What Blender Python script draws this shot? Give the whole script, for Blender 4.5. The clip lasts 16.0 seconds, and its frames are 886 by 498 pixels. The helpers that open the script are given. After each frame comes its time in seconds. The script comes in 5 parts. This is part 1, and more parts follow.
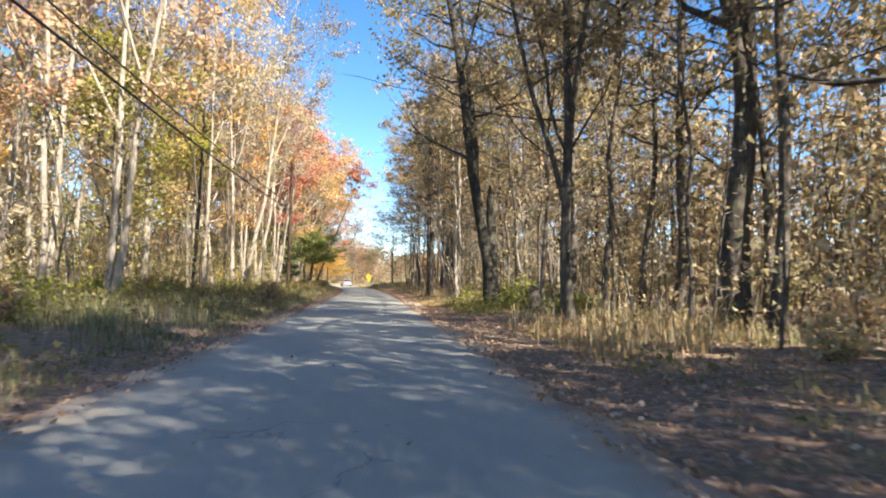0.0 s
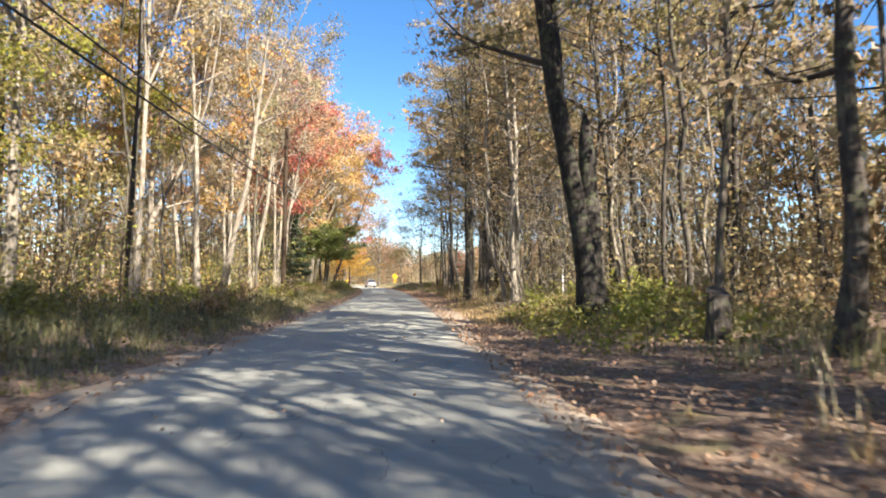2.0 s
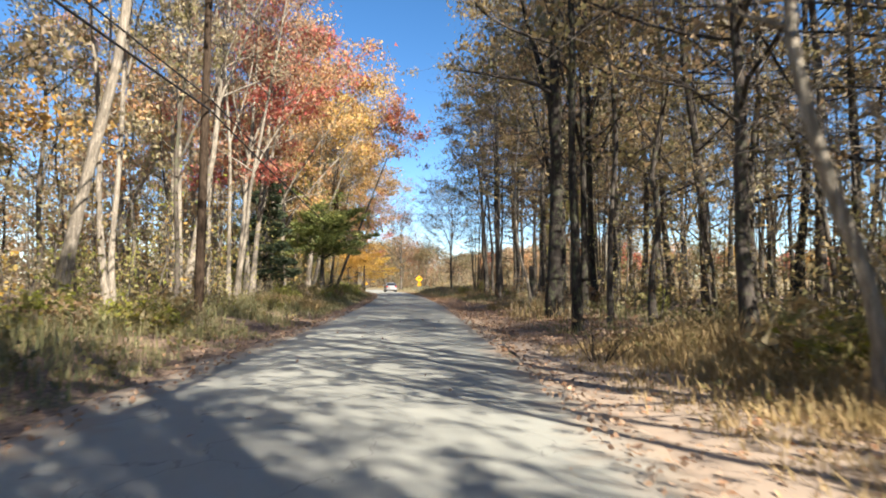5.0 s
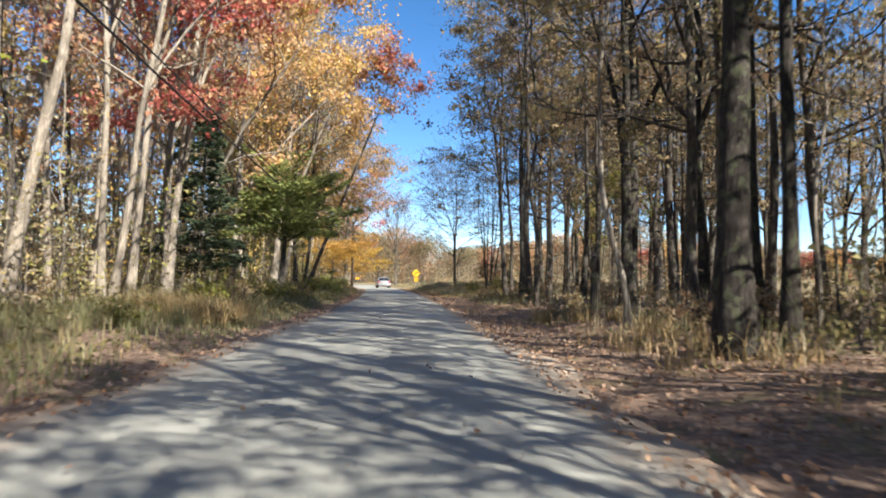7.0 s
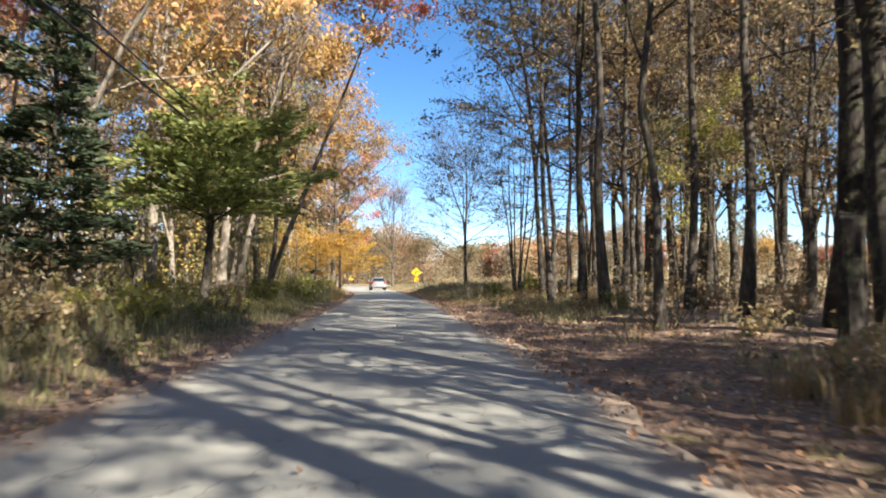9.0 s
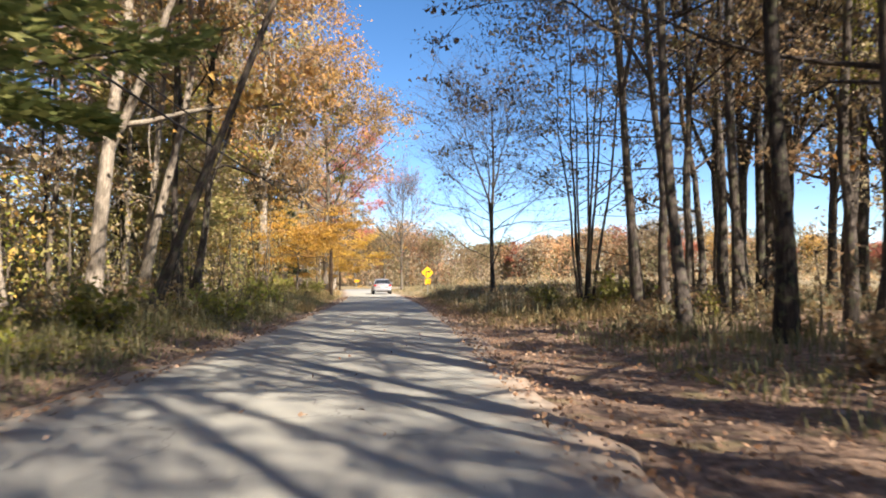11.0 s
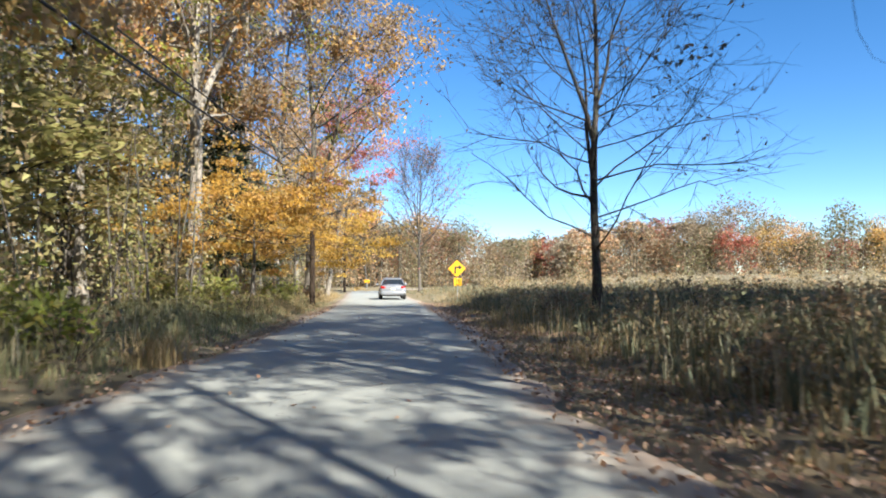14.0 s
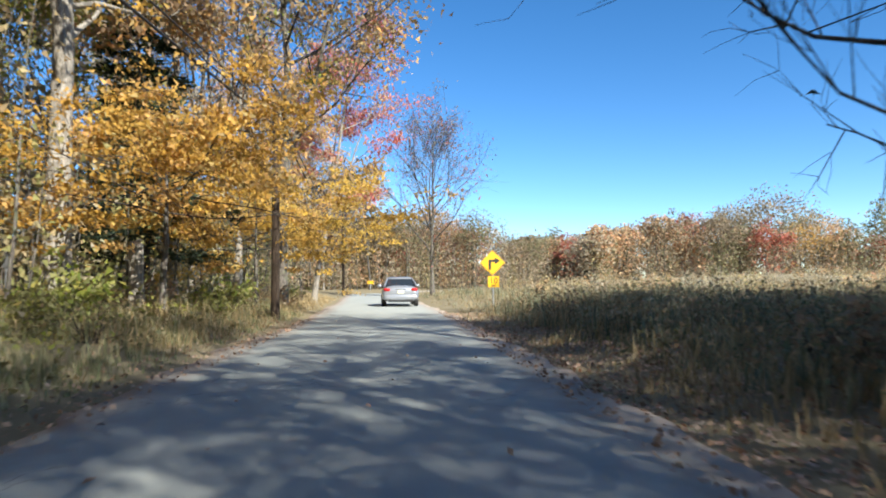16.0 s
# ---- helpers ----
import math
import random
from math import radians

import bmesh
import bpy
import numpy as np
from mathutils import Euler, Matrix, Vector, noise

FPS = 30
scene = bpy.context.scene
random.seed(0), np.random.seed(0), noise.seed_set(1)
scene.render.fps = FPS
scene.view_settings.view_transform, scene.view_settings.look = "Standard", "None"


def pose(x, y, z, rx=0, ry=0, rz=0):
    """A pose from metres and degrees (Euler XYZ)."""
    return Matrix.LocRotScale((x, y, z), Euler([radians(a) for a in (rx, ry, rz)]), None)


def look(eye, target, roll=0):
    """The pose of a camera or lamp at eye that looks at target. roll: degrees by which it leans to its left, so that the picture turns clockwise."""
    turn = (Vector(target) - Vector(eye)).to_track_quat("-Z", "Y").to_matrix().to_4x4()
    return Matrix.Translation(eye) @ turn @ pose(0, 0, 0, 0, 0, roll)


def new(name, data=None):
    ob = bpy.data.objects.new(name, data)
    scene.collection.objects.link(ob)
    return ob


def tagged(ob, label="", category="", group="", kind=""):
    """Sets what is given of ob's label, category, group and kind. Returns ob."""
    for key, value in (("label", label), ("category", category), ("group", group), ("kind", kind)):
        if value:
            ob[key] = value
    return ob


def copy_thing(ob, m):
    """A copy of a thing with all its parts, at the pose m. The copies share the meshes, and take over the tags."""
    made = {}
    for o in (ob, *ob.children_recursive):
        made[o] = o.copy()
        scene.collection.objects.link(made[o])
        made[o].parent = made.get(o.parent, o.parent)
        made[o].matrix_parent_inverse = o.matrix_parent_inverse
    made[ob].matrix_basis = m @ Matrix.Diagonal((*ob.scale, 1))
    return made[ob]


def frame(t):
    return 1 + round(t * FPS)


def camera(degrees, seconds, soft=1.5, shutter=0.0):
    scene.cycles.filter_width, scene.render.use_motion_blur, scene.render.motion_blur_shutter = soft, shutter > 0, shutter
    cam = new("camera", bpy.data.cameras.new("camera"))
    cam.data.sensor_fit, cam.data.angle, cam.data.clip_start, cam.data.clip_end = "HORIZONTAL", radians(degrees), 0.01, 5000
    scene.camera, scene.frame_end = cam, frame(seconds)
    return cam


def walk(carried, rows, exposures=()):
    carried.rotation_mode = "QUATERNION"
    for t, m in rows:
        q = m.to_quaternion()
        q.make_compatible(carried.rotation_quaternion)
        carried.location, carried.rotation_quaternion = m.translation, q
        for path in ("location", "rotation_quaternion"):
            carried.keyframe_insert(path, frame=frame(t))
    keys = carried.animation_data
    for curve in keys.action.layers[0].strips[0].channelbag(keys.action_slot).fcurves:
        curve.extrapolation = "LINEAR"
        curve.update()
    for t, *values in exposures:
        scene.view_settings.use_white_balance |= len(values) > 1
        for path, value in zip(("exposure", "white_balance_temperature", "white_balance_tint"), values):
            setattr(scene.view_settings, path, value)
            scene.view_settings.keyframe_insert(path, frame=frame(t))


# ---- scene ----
cam = camera(68.0, 16.0, soft=1.9, shutter=0.3)
PATH = [
    (0, pose(0.600, -0.000, 1.223, 92.84, -0.65, -6.23)),
    (0.5, pose(0.784, 3.126, 1.197, 92.85, -0.54, -5.65)),
    (1, pose(0.977, 6.169, 1.159, 92.74, -0.37, -4.87)),
    (1.5, pose(1.083, 9.214, 1.171, 92.63, -0.16, -4.21)),
    (2, pose(1.113, 12.303, 1.206, 92.77, 0.18, -3.68)),
    (2.5, pose(1.129, 15.431, 1.219, 92.93, 0.32, -3.12)),
    (3, pose(1.132, 18.665, 1.223, 93.08, 0.21, -2.58)),
    (3.5, pose(1.133, 21.838, 1.225, 92.98, 0.24, -2.13)),
    (4, pose(1.069, 24.962, 1.232, 93.04, 0.38, -1.73)),
    (4.2, pose(1.035, 26.214, 1.236, 93.07, 0.41, -1.73)),
    (6.3, pose(0.971, 39.645, 1.190, 92.94, -0.97, -1.40)),
    (6.5, pose(0.930, 40.893, 1.185, 92.80, -0.89, -1.61)),
    (7, pose(0.818, 44.019, 1.174, 92.72, -0.66, -1.86)),
    (7.5, pose(0.733, 47.175, 1.192, 92.66, -0.44, -2.12)),
    (8, pose(0.600, 50.313, 1.188, 92.62, -0.23, -2.27)),
    (8.5, pose(0.506, 53.458, 1.170, 92.57, -0.04, -2.21)),
    (9, pose(0.486, 56.665, 1.180, 92.71, 0.01, -2.02)),
    (9.2, pose(0.489, 57.949, 1.183, 92.68, 0.01, -1.86)),
    (11.3, pose(0.769, 71.831, 1.218, 92.85, 0.29, -0.52)),
    (11.5, pose(0.725, 73.039, 1.217, 92.86, 0.30, -0.40)),
    (12, pose(0.598, 76.002, 1.218, 92.86, 0.36, -0.15)),
    (12.5, pose(0.442, 78.934, 1.220, 92.79, 0.37, 0.09)),
    (13, pose(0.241, 81.880, 1.234, 92.81, 0.31, 0.32)),
    (13.5, pose(0.041, 84.777, 1.238, 92.80, 0.28, 0.57)),
    (14, pose(-0.174, 87.702, 1.220, 92.84, 0.38, 0.84)),
    (14.5, pose(-0.431, 90.639, 1.182, 92.89, 0.49, 1.01)),
    (15, pose(-0.686, 93.592, 1.155, 92.98, 0.60, 1.18)),
    (15.5, pose(-0.980, 96.641, 1.125, 93.00, 0.67, 1.32)),
    (16, pose(-1.313, 99.717, 1.147, 92.99, 0.51, 1.42)),
]
walk(cam, PATH, exposures=((0, 1.95, 7050, 13), (4, 1.58, 6950, 12), (6.4, 1.36, 6750, 12), (7.7, 1.51, 6500, 12), (9, 1.56, 6950, 13), (11.4, 1.52, 7350, 18), (12.5, 1.46, 6850, 13), (14, 1.45, 6250, 9), (15, 1.36, 6180, 7), (16, 1.28, 6150, 7)))

# ---- world, sun, exposure ----
SUN_AZ, SUN_EL = radians(37.0), radians(35.0)      # behind the camera, to its right
world = bpy.data.worlds.new("sky")
scene.world = world
world.use_nodes = True
wn = world.node_tree
sky = wn.nodes.new("ShaderNodeTexSky")
sky.sky_type, sky.sun_disc = "NISHITA", False
sky.sun_elevation, sky.sun_rotation = SUN_EL, math.pi - SUN_AZ
sky.altitude = 1500.0
sky.air_density, sky.dust_density, sky.ozone_density = 0.8, 0.0, 1.0
deep = wn.nodes.new("ShaderNodeHueSaturation")
deep.inputs["Saturation"].default_value = 1.3
wn.links.new(sky.outputs["Color"], deep.inputs["Color"])
wn.links.new(deep.outputs["Color"], wn.nodes["Background"].inputs["Color"])
wn.nodes["Background"].inputs["Strength"].default_value = 0.09
sun = new("sun", bpy.data.lights.new("sun", "SUN"))
sun.data.energy, sun.data.angle, sun.data.color = 5.0, radians(0.53), (1.0, 0.93, 0.82)
sun.matrix_world = look((math.sin(SUN_AZ) * math.cos(SUN_EL) * 60, -math.cos(SUN_AZ) * math.cos(SUN_EL) * 60, math.sin(SUN_EL) * 60), (0, 0, 0))


# ---- materials ----
def material(name, rough=0.85):
    m = bpy.data.materials.new(name)
    m.use_nodes = True
    b = m.node_tree.nodes["Principled BSDF"]
    b.inputs["Roughness"].default_value = rough
    return m, m.node_tree, b


def node(nt, kind, **values):
    n = nt.nodes.new(kind)
    for key, value in values.items():
        n.inputs[key.replace("_", " ")].default_value = value
    return n


def ramp(nt, source, stops):
    n = nt.nodes.new("ShaderNodeValToRGB")
    while len(n.color_ramp.elements) < len(stops):
        n.color_ramp.elements.new(0.5)
    for e, (p, c) in zip(n.color_ramp.elements, stops):
        e.position, e.color = p, (*c, 1)
    nt.links.new(source, n.inputs["Fac"])
    return n.outputs["Color"]


def mixed(nt, fac, a, b, blend="MIX"):
    n = nt.nodes.new("ShaderNodeMix")
    n.data_type, n.blend_type = "RGBA", blend
    for source, socket in ((fac, n.inputs[0]), (a, n.inputs[6]), (b, n.inputs[7])):
        if isinstance(source, (int, float)):
            socket.default_value = source
        elif isinstance(source, tuple):
            socket.default_value = (*source, 1)
        else:
            nt.links.new(source, socket)
    return n.outputs[2]


def maths(nt, op, a, b=0.0, clamp=False):
    n = nt.nodes.new("ShaderNodeMath")
    n.operation, n.use_clamp = op, clamp
    for source, socket in ((a, n.inputs[0]), (b, n.inputs[1])):
        if isinstance(source, (int, float)):
            socket.default_value = source
        else:
            nt.links.new(source, socket)
    return n.outputs[0]


def bump(nt, b, height, strength, distance=0.02):
    n = node(nt, "ShaderNodeBump", Strength=strength, Distance=distance)
    nt.links.new(height, n.inputs["Height"])
    nt.links.new(n.outputs["Normal"], b.inputs["Normal"])


def place_of(nt, scale=(1, 1, 1), world_place=False):
    """Object or world coordinates, stretched."""
    if world_place:
        source = nt.nodes.new("ShaderNodeNewGeometry").outputs["Position"]
    else:
        source = nt.nodes.new("ShaderNodeTexCoord").outputs["Object"]
    n = nt.nodes.new("ShaderNodeMapping")
    n.inputs["Scale"].default_value = scale
    nt.links.new(source, n.inputs["Vector"])
    return n.outputs["Vector"]


def noise_of(nt, vector, scale, detail=5.0, rough=0.6):
    n = node(nt, "ShaderNodeTexNoise", Scale=scale, Detail=detail, Roughness=rough)
    nt.links.new(vector, n.inputs["Vector"])
    return n.outputs["Fac"]


def bark(name, dark, mid, light, moss=0.0):
    m, nt, b = material(name, 0.95)
    b.inputs["Specular IOR Level"].default_value = 0.15
    streak = noise_of(nt, place_of(nt, (1, 1, 0.12)), 26.0, 6.0, 0.7)
    blotch = noise_of(nt, place_of(nt, (1, 1, 0.5)), 1.9, 4.0)
    col = ramp(nt, streak, ((0.3, dark), (0.52, mid), (0.72, light)))
    col = mixed(nt, maths(nt, "MULTIPLY", maths(nt, "GREATER_THAN", blotch, 0.55), 0.55), col, tuple(0.45 * c for c in mid))
    if moss:
        col = mixed(nt, maths(nt, "MULTIPLY", maths(nt, "GREATER_THAN", noise_of(nt, place_of(nt), 5.0), 0.56), moss), col, (0.14, 0.17, 0.09))
    nt.links.new(col, b.inputs["Base Color"])
    bump(nt, b, streak, 0.9, 0.03)
    return m


def foliage(name, colours, sheer=0.4, rough=0.6):
    """Leaves: each leaf takes its own tint, and light passes through."""
    m, nt, b = material(name, rough)
    geo = nt.nodes.new("ShaderNodeNewGeometry")
    k = len(colours)
    col = ramp(nt, geo.outputs["Random Per Island"], [((i + 0.5) / k, c) for i, c in enumerate(colours)])
    tint = nt.nodes.new("ShaderNodeObjectInfo").outputs["Random"]
    hsv = node(nt, "ShaderNodeHueSaturation")
    nt.links.new(maths(nt, "ADD", maths(nt, "MULTIPLY", tint, 0.035), 0.492), hsv.inputs["Hue"])
    drift = noise_of(nt, place_of(nt), 0.75, 2.0)
    nt.links.new(maths(nt, "ADD", maths(nt, "MULTIPLY", tint, 0.35), maths(nt, "ADD", maths(nt, "MULTIPLY", drift, 0.9), 0.38)), hsv.inputs["Value"])
    nt.links.new(col, hsv.inputs["Color"])
    nt.links.new(hsv.outputs["Color"], b.inputs["Base Color"])
    b.inputs["Specular IOR Level"].default_value = 0.25
    tr = nt.nodes.new("ShaderNodeBsdfTranslucent")
    nt.links.new(hsv.outputs["Color"], tr.inputs["Color"])
    mix = node(nt, "ShaderNodeMixShader", Fac=sheer)
    nt.links.new(b.outputs["BSDF"], mix.inputs[1])
    nt.links.new(tr.outputs["BSDF"], mix.inputs[2])
    nt.links.new(mix.outputs["Shader"], nt.nodes["Material Output"].inputs["Surface"])
    return m


def painted(name, colour, rough=0.5, metal=0.0, grime=0.25, scale=3.0):
    m, nt, b = material(name, rough)
    b.inputs["Metallic"].default_value = metal
    n = noise_of(nt, place_of(nt), scale)
    fine = noise_of(nt, place_of(nt), scale * 14)
    dark = tuple(c * (1 - grime) for c in colour)
    nt.links.new(mixed(nt, maths(nt, "MULTIPLY", maths(nt, "ADD", n, fine), 0.5), dark, tuple(min(1.0, c * (1 + grime * 0.6)) for c in colour)), b.inputs["Base Color"])
    return m


BARK_DARK = bark("bark_dark", (0.032, 0.029, 0.027), (0.085, 0.075, 0.067), (0.19, 0.168, 0.148), 0.3)
BARK_GREY = bark("bark_grey", (0.045, 0.038, 0.032), (0.13, 0.113, 0.095), (0.27, 0.24, 0.21), 0.35)
BARK_PALE = bark("bark_pale", (0.11, 0.095, 0.075), (0.29, 0.26, 0.215), (0.52, 0.475, 0.405))
BARK_TWIG = bark("bark_twig", (0.03, 0.026, 0.023), (0.075, 0.066, 0.058), (0.16, 0.14, 0.125))
BARK_BLACK = bark("bark_black", (0.02, 0.018, 0.017), (0.048, 0.043, 0.039), (0.11, 0.1, 0.09), 0.3)
WOOD_POLE = bark("pole_wood", (0.025, 0.018, 0.013), (0.06, 0.043, 0.031), (0.12, 0.092, 0.068))

LEAF_TAN = foliage("leaf_tan", [(0.36, 0.29, 0.2), (0.45, 0.37, 0.26), (0.4, 0.3, 0.22), (0.42, 0.38, 0.24), (0.5, 0.4, 0.31)], 0.5)
LEAF_OLIVE = foliage("leaf_olive", [(0.18, 0.155, 0.078), (0.235, 0.2, 0.098), (0.23, 0.165, 0.09), (0.28, 0.235, 0.115), (0.235, 0.18, 0.098)], 0.5)
# the olive leaf again, lightened so that it looks sunlit
LEAF_OLIVE_LIT = foliage("leaf_olive_lit", [(0.27, 0.25, 0.1), (0.34, 0.31, 0.13), (0.33, 0.26, 0.12), (0.4, 0.34, 0.15)], 0.5)
LEAF_BROWN = foliage("leaf_brown", [(0.31, 0.205, 0.12), (0.39, 0.26, 0.15), (0.43, 0.305, 0.18), (0.3, 0.23, 0.13)], 0.48)
LEAF_ORANGE = foliage("leaf_orange", [(0.56, 0.29, 0.09), (0.6, 0.36, 0.12), (0.47, 0.23, 0.09), (0.5, 0.36, 0.14), (0.35, 0.22, 0.1)])
LEAF_YELLOW = foliage("leaf_yellow", [(0.6, 0.335, 0.07), (0.57, 0.3, 0.06), (0.5, 0.32, 0.09), (0.46, 0.24, 0.06)], 0.45)
LEAF_RED = foliage("leaf_red", [(0.58, 0.15, 0.13), (0.62, 0.21, 0.17), (0.5, 0.11, 0.11), (0.62, 0.29, 0.21)])
LEAF_PINK = foliage("leaf_rust", [(0.58, 0.31, 0.19), (0.58, 0.37, 0.19), (0.5, 0.23, 0.15), (0.6, 0.43, 0.25)])
LEAF_GREEN = foliage("leaf_green", [(0.22, 0.21, 0.085), (0.28, 0.265, 0.105), (0.34, 0.3, 0.125), (0.2, 0.18, 0.08)])
LEAF_LIME = foliage("leaf_lime", [(0.26, 0.28, 0.05), (0.36, 0.34, 0.07), (0.19, 0.21, 0.05), (0.32, 0.25, 0.07)])
LEAF_DARK = foliage("leaf_shrivelled", [(0.085, 0.07, 0.055), (0.13, 0.105, 0.08), (0.17, 0.11, 0.075)], 0.25)
NEEDLE_DARK = foliage("needle_dark", [(0.035, 0.055, 0.035), (0.055, 0.08, 0.045), (0.085, 0.105, 0.06)], 0.25)
NEEDLE_GREEN = foliage("needle_green", [(0.13, 0.155, 0.055), (0.22, 0.24, 0.08), (0.31, 0.3, 0.11)], 0.4)
GRASS_GREEN = foliage("grass_green", [(0.17, 0.18, 0.09), (0.23, 0.23, 0.115), (0.28, 0.255, 0.14), (0.36, 0.31, 0.19), (0.24, 0.2, 0.12)], 0.35)
NEEDLE_OLD = foliage("needle_olive", [(0.28, 0.26, 0.1), (0.37, 0.33, 0.13), (0.42, 0.33, 0.16)], 0.5)
GRASS_GREY = foliage("grass_grey", [(0.16, 0.165, 0.1), (0.23, 0.22, 0.145), (0.3, 0.265, 0.18), (0.13, 0.135, 0.08)], 0.35)
GRASS_TAN = foliage("grass_tan", [(0.44, 0.32, 0.17), (0.54, 0.41, 0.23), (0.38, 0.28, 0.14), (0.34, 0.27, 0.13)], 0.35)
MEADOW = foliage("meadow_straw", [(0.31, 0.235, 0.13), (0.37, 0.285, 0.165), (0.26, 0.2, 0.11), (0.24, 0.2, 0.11)], 0.3)
# autumn tones for the far woods, muted to suggest the haze of distance
HAZY_BROWN = foliage("leaf_hazy_brown", [(0.26, 0.19, 0.125), (0.32, 0.235, 0.155), (0.23, 0.18, 0.12)])
HAZY_OLIVE = foliage("leaf_hazy_olive", [(0.2, 0.185, 0.09), (0.26, 0.23, 0.12), (0.17, 0.165, 0.085)])
HAZY_RED = foliage("leaf_hazy_red", [(0.42, 0.11, 0.09), (0.46, 0.17, 0.11), (0.34, 0.09, 0.08)])
STALK = foliage("stalk_pale", [(0.5, 0.43, 0.3), (0.6, 0.53, 0.4), (0.4, 0.33, 0.22)], 0.2)
LITTER = foliage("litter_leaves", [(0.31, 0.165, 0.1), (0.41, 0.235, 0.15), (0.48, 0.33, 0.23), (0.21, 0.125, 0.085), (0.55, 0.4, 0.3)], 0.1)


def ground_material():
    m, nt, b = material("ground_soil", 0.95)
    b.inputs["Specular IOR Level"].default_value = 0.1
    p = place_of(nt, world_place=True)
    fine, mid, big = noise_of(nt, p, 9.0, 8.0, 0.7), noise_of(nt, p, 1.3, 5.0), noise_of(nt, p, 0.12, 4.0)
    vor = nt.nodes.new("ShaderNodeTexVoronoi")
    vor.inputs["Scale"].default_value = 11.0
    nt.links.new(p, vor.inputs["Vector"])
    litter = mixed(nt, ramp(nt, fine, ((0.35, (0, 0, 0)), (0.65, (1, 1, 1)))), (0.19, 0.135, 0.105), (0.5, 0.37, 0.28))
    litter = mixed(nt, maths(nt, "MULTIPLY", vor.outputs["Distance"], 0.6, True), litter, (0.1, 0.07, 0.05))
    grass = mixed(nt, mid, (0.13, 0.13, 0.06), (0.3, 0.26, 0.14))
    col = mixed(nt, ramp(nt, mid, ((0.54, (0, 0, 0)), (0.7, (1, 1, 1)))), litter, grass)
    sep = nt.nodes.new("ShaderNodeSeparateXYZ")
    nt.links.new(p, sep.inputs[0])
    field = maths(nt, "ADD", maths(nt, "MULTIPLY", maths(nt, "SUBTRACT", sep.outputs["Y"], 88.0), 0.12), maths(nt, "MULTIPLY", mid, 0.6), True)
    meadow = mixed(nt, big, (0.21, 0.165, 0.11), (0.33, 0.265, 0.17))
    meadow = mixed(nt, maths(nt, "MULTIPLY", fine, 0.5), meadow, (0.19, 0.19, 0.09))
    nt.links.new(mixed(nt, field, col, meadow), b.inputs["Base Color"])
    bump(nt, b, maths(nt, "ADD", fine, mid), 0.8, 0.06)
    return m


def road_material():
    m, nt, b = material("asphalt_worn", 0.9)
    b.inputs["Specular IOR Level"].default_value = 0.25
    p = place_of(nt, world_place=True)
    grit, mid = noise_of(nt, p, 70.0, 4.0, 0.8), noise_of(nt, p, 2.2, 6.0, 0.65)
    wheel = noise_of(nt, place_of(nt, (0.9, 0.05, 1), True), 1.0, 3.0)
    col = mixed(nt, grit, (0.26, 0.275, 0.25), (0.46, 0.48, 0.435))
    col = mixed(nt, maths(nt, "MULTIPLY", mid, 0.5), col, (0.21, 0.22, 0.2))
    col = mixed(nt, maths(nt, "MULTIPLY", wheel, 0.35), col, (0.46, 0.465, 0.43))
    vor = nt.nodes.new("ShaderNodeTexVoronoi")
    vor.feature = "DISTANCE_TO_EDGE"
    vor.inputs["Scale"].default_value = 0.8
    warp = nt.nodes.new("ShaderNodeVectorMath")
    warp.operation = "ADD"
    nt.links.new(p, warp.inputs[0])
    tex = node(nt, "ShaderNodeTexNoise", Scale=1.6, Detail=4.0)
    nt.links.new(p, tex.inputs["Vector"])
    nt.links.new(tex.outputs["Color"], warp.inputs[1])
    nt.links.new(warp.outputs[0], vor.inputs["Vector"])
    crack = maths(nt, "MULTIPLY", maths(nt, "LESS_THAN", vor.outputs["Distance"], 0.007), maths(nt, "GREATER_THAN", noise_of(nt, p, 0.35), 0.52))
    col = mixed(nt, maths(nt, "MULTIPLY", crack, 0.35), col, (0.05, 0.047, 0.045))
    edge = nt.nodes.new("ShaderNodeAttribute")
    edge.attribute_name = "edge"
    dust = maths(nt, "MULTIPLY", maths(nt, "SUBTRACT", maths(nt, "ADD", edge.outputs["Fac"], maths(nt, "MULTIPLY", mid, 0.5)), 0.95), 3.0, True)
    col = mixed(nt, dust, col, (0.36, 0.27, 0.2))
    nt.links.new(col, b.inputs["Base Color"])
    bump(nt, b, maths(nt, "ADD", grit, maths(nt, "MULTIPLY", mid, 0.6)), 0.5, 0.012)
    return m


GROUND, ROAD = ground_material(), road_material()
GRAVEL = painted("gravel_tan", (0.4, 0.32, 0.25), 0.95, 0, 0.4, 4.0)
SIGN_YELLOW = painted("sign_yellow", (0.85, 0.45, 0.01), 0.45, 0, 0.12)
SIGN_BLACK = painted("sign_black", (0.02, 0.02, 0.02), 0.5)
SIGN_BACK = painted("sheet_metal", (0.1, 0.1, 0.098), 0.7, 0.2)
STEEL = painted("galvanised_steel", (0.45, 0.46, 0.45), 0.45, 0.7)
WHITE_POST = painted("white_post_paint", (0.72, 0.7, 0.66), 0.6, 0, 0.3)
CABLE = painted("cable_sheath", (0.02, 0.02, 0.022), 0.6)
CAR_PAINT = painted("car_paint_silver", (0.3, 0.315, 0.34), 0.3, 0.45, 0.12, 1.5)
CAR_PAINT.node_tree.nodes["Principled BSDF"].inputs["Coat Weight"].default_value = 0.6
CAR_GLASS = painted("car_glass_tinted", (0.02, 0.025, 0.03), 0.06, 0, 0.1)
CAR_TRIM = painted("car_trim_black", (0.02, 0.02, 0.021), 0.55)
TYRE = painted("tyre_rubber", (0.025, 0.024, 0.023), 0.85)
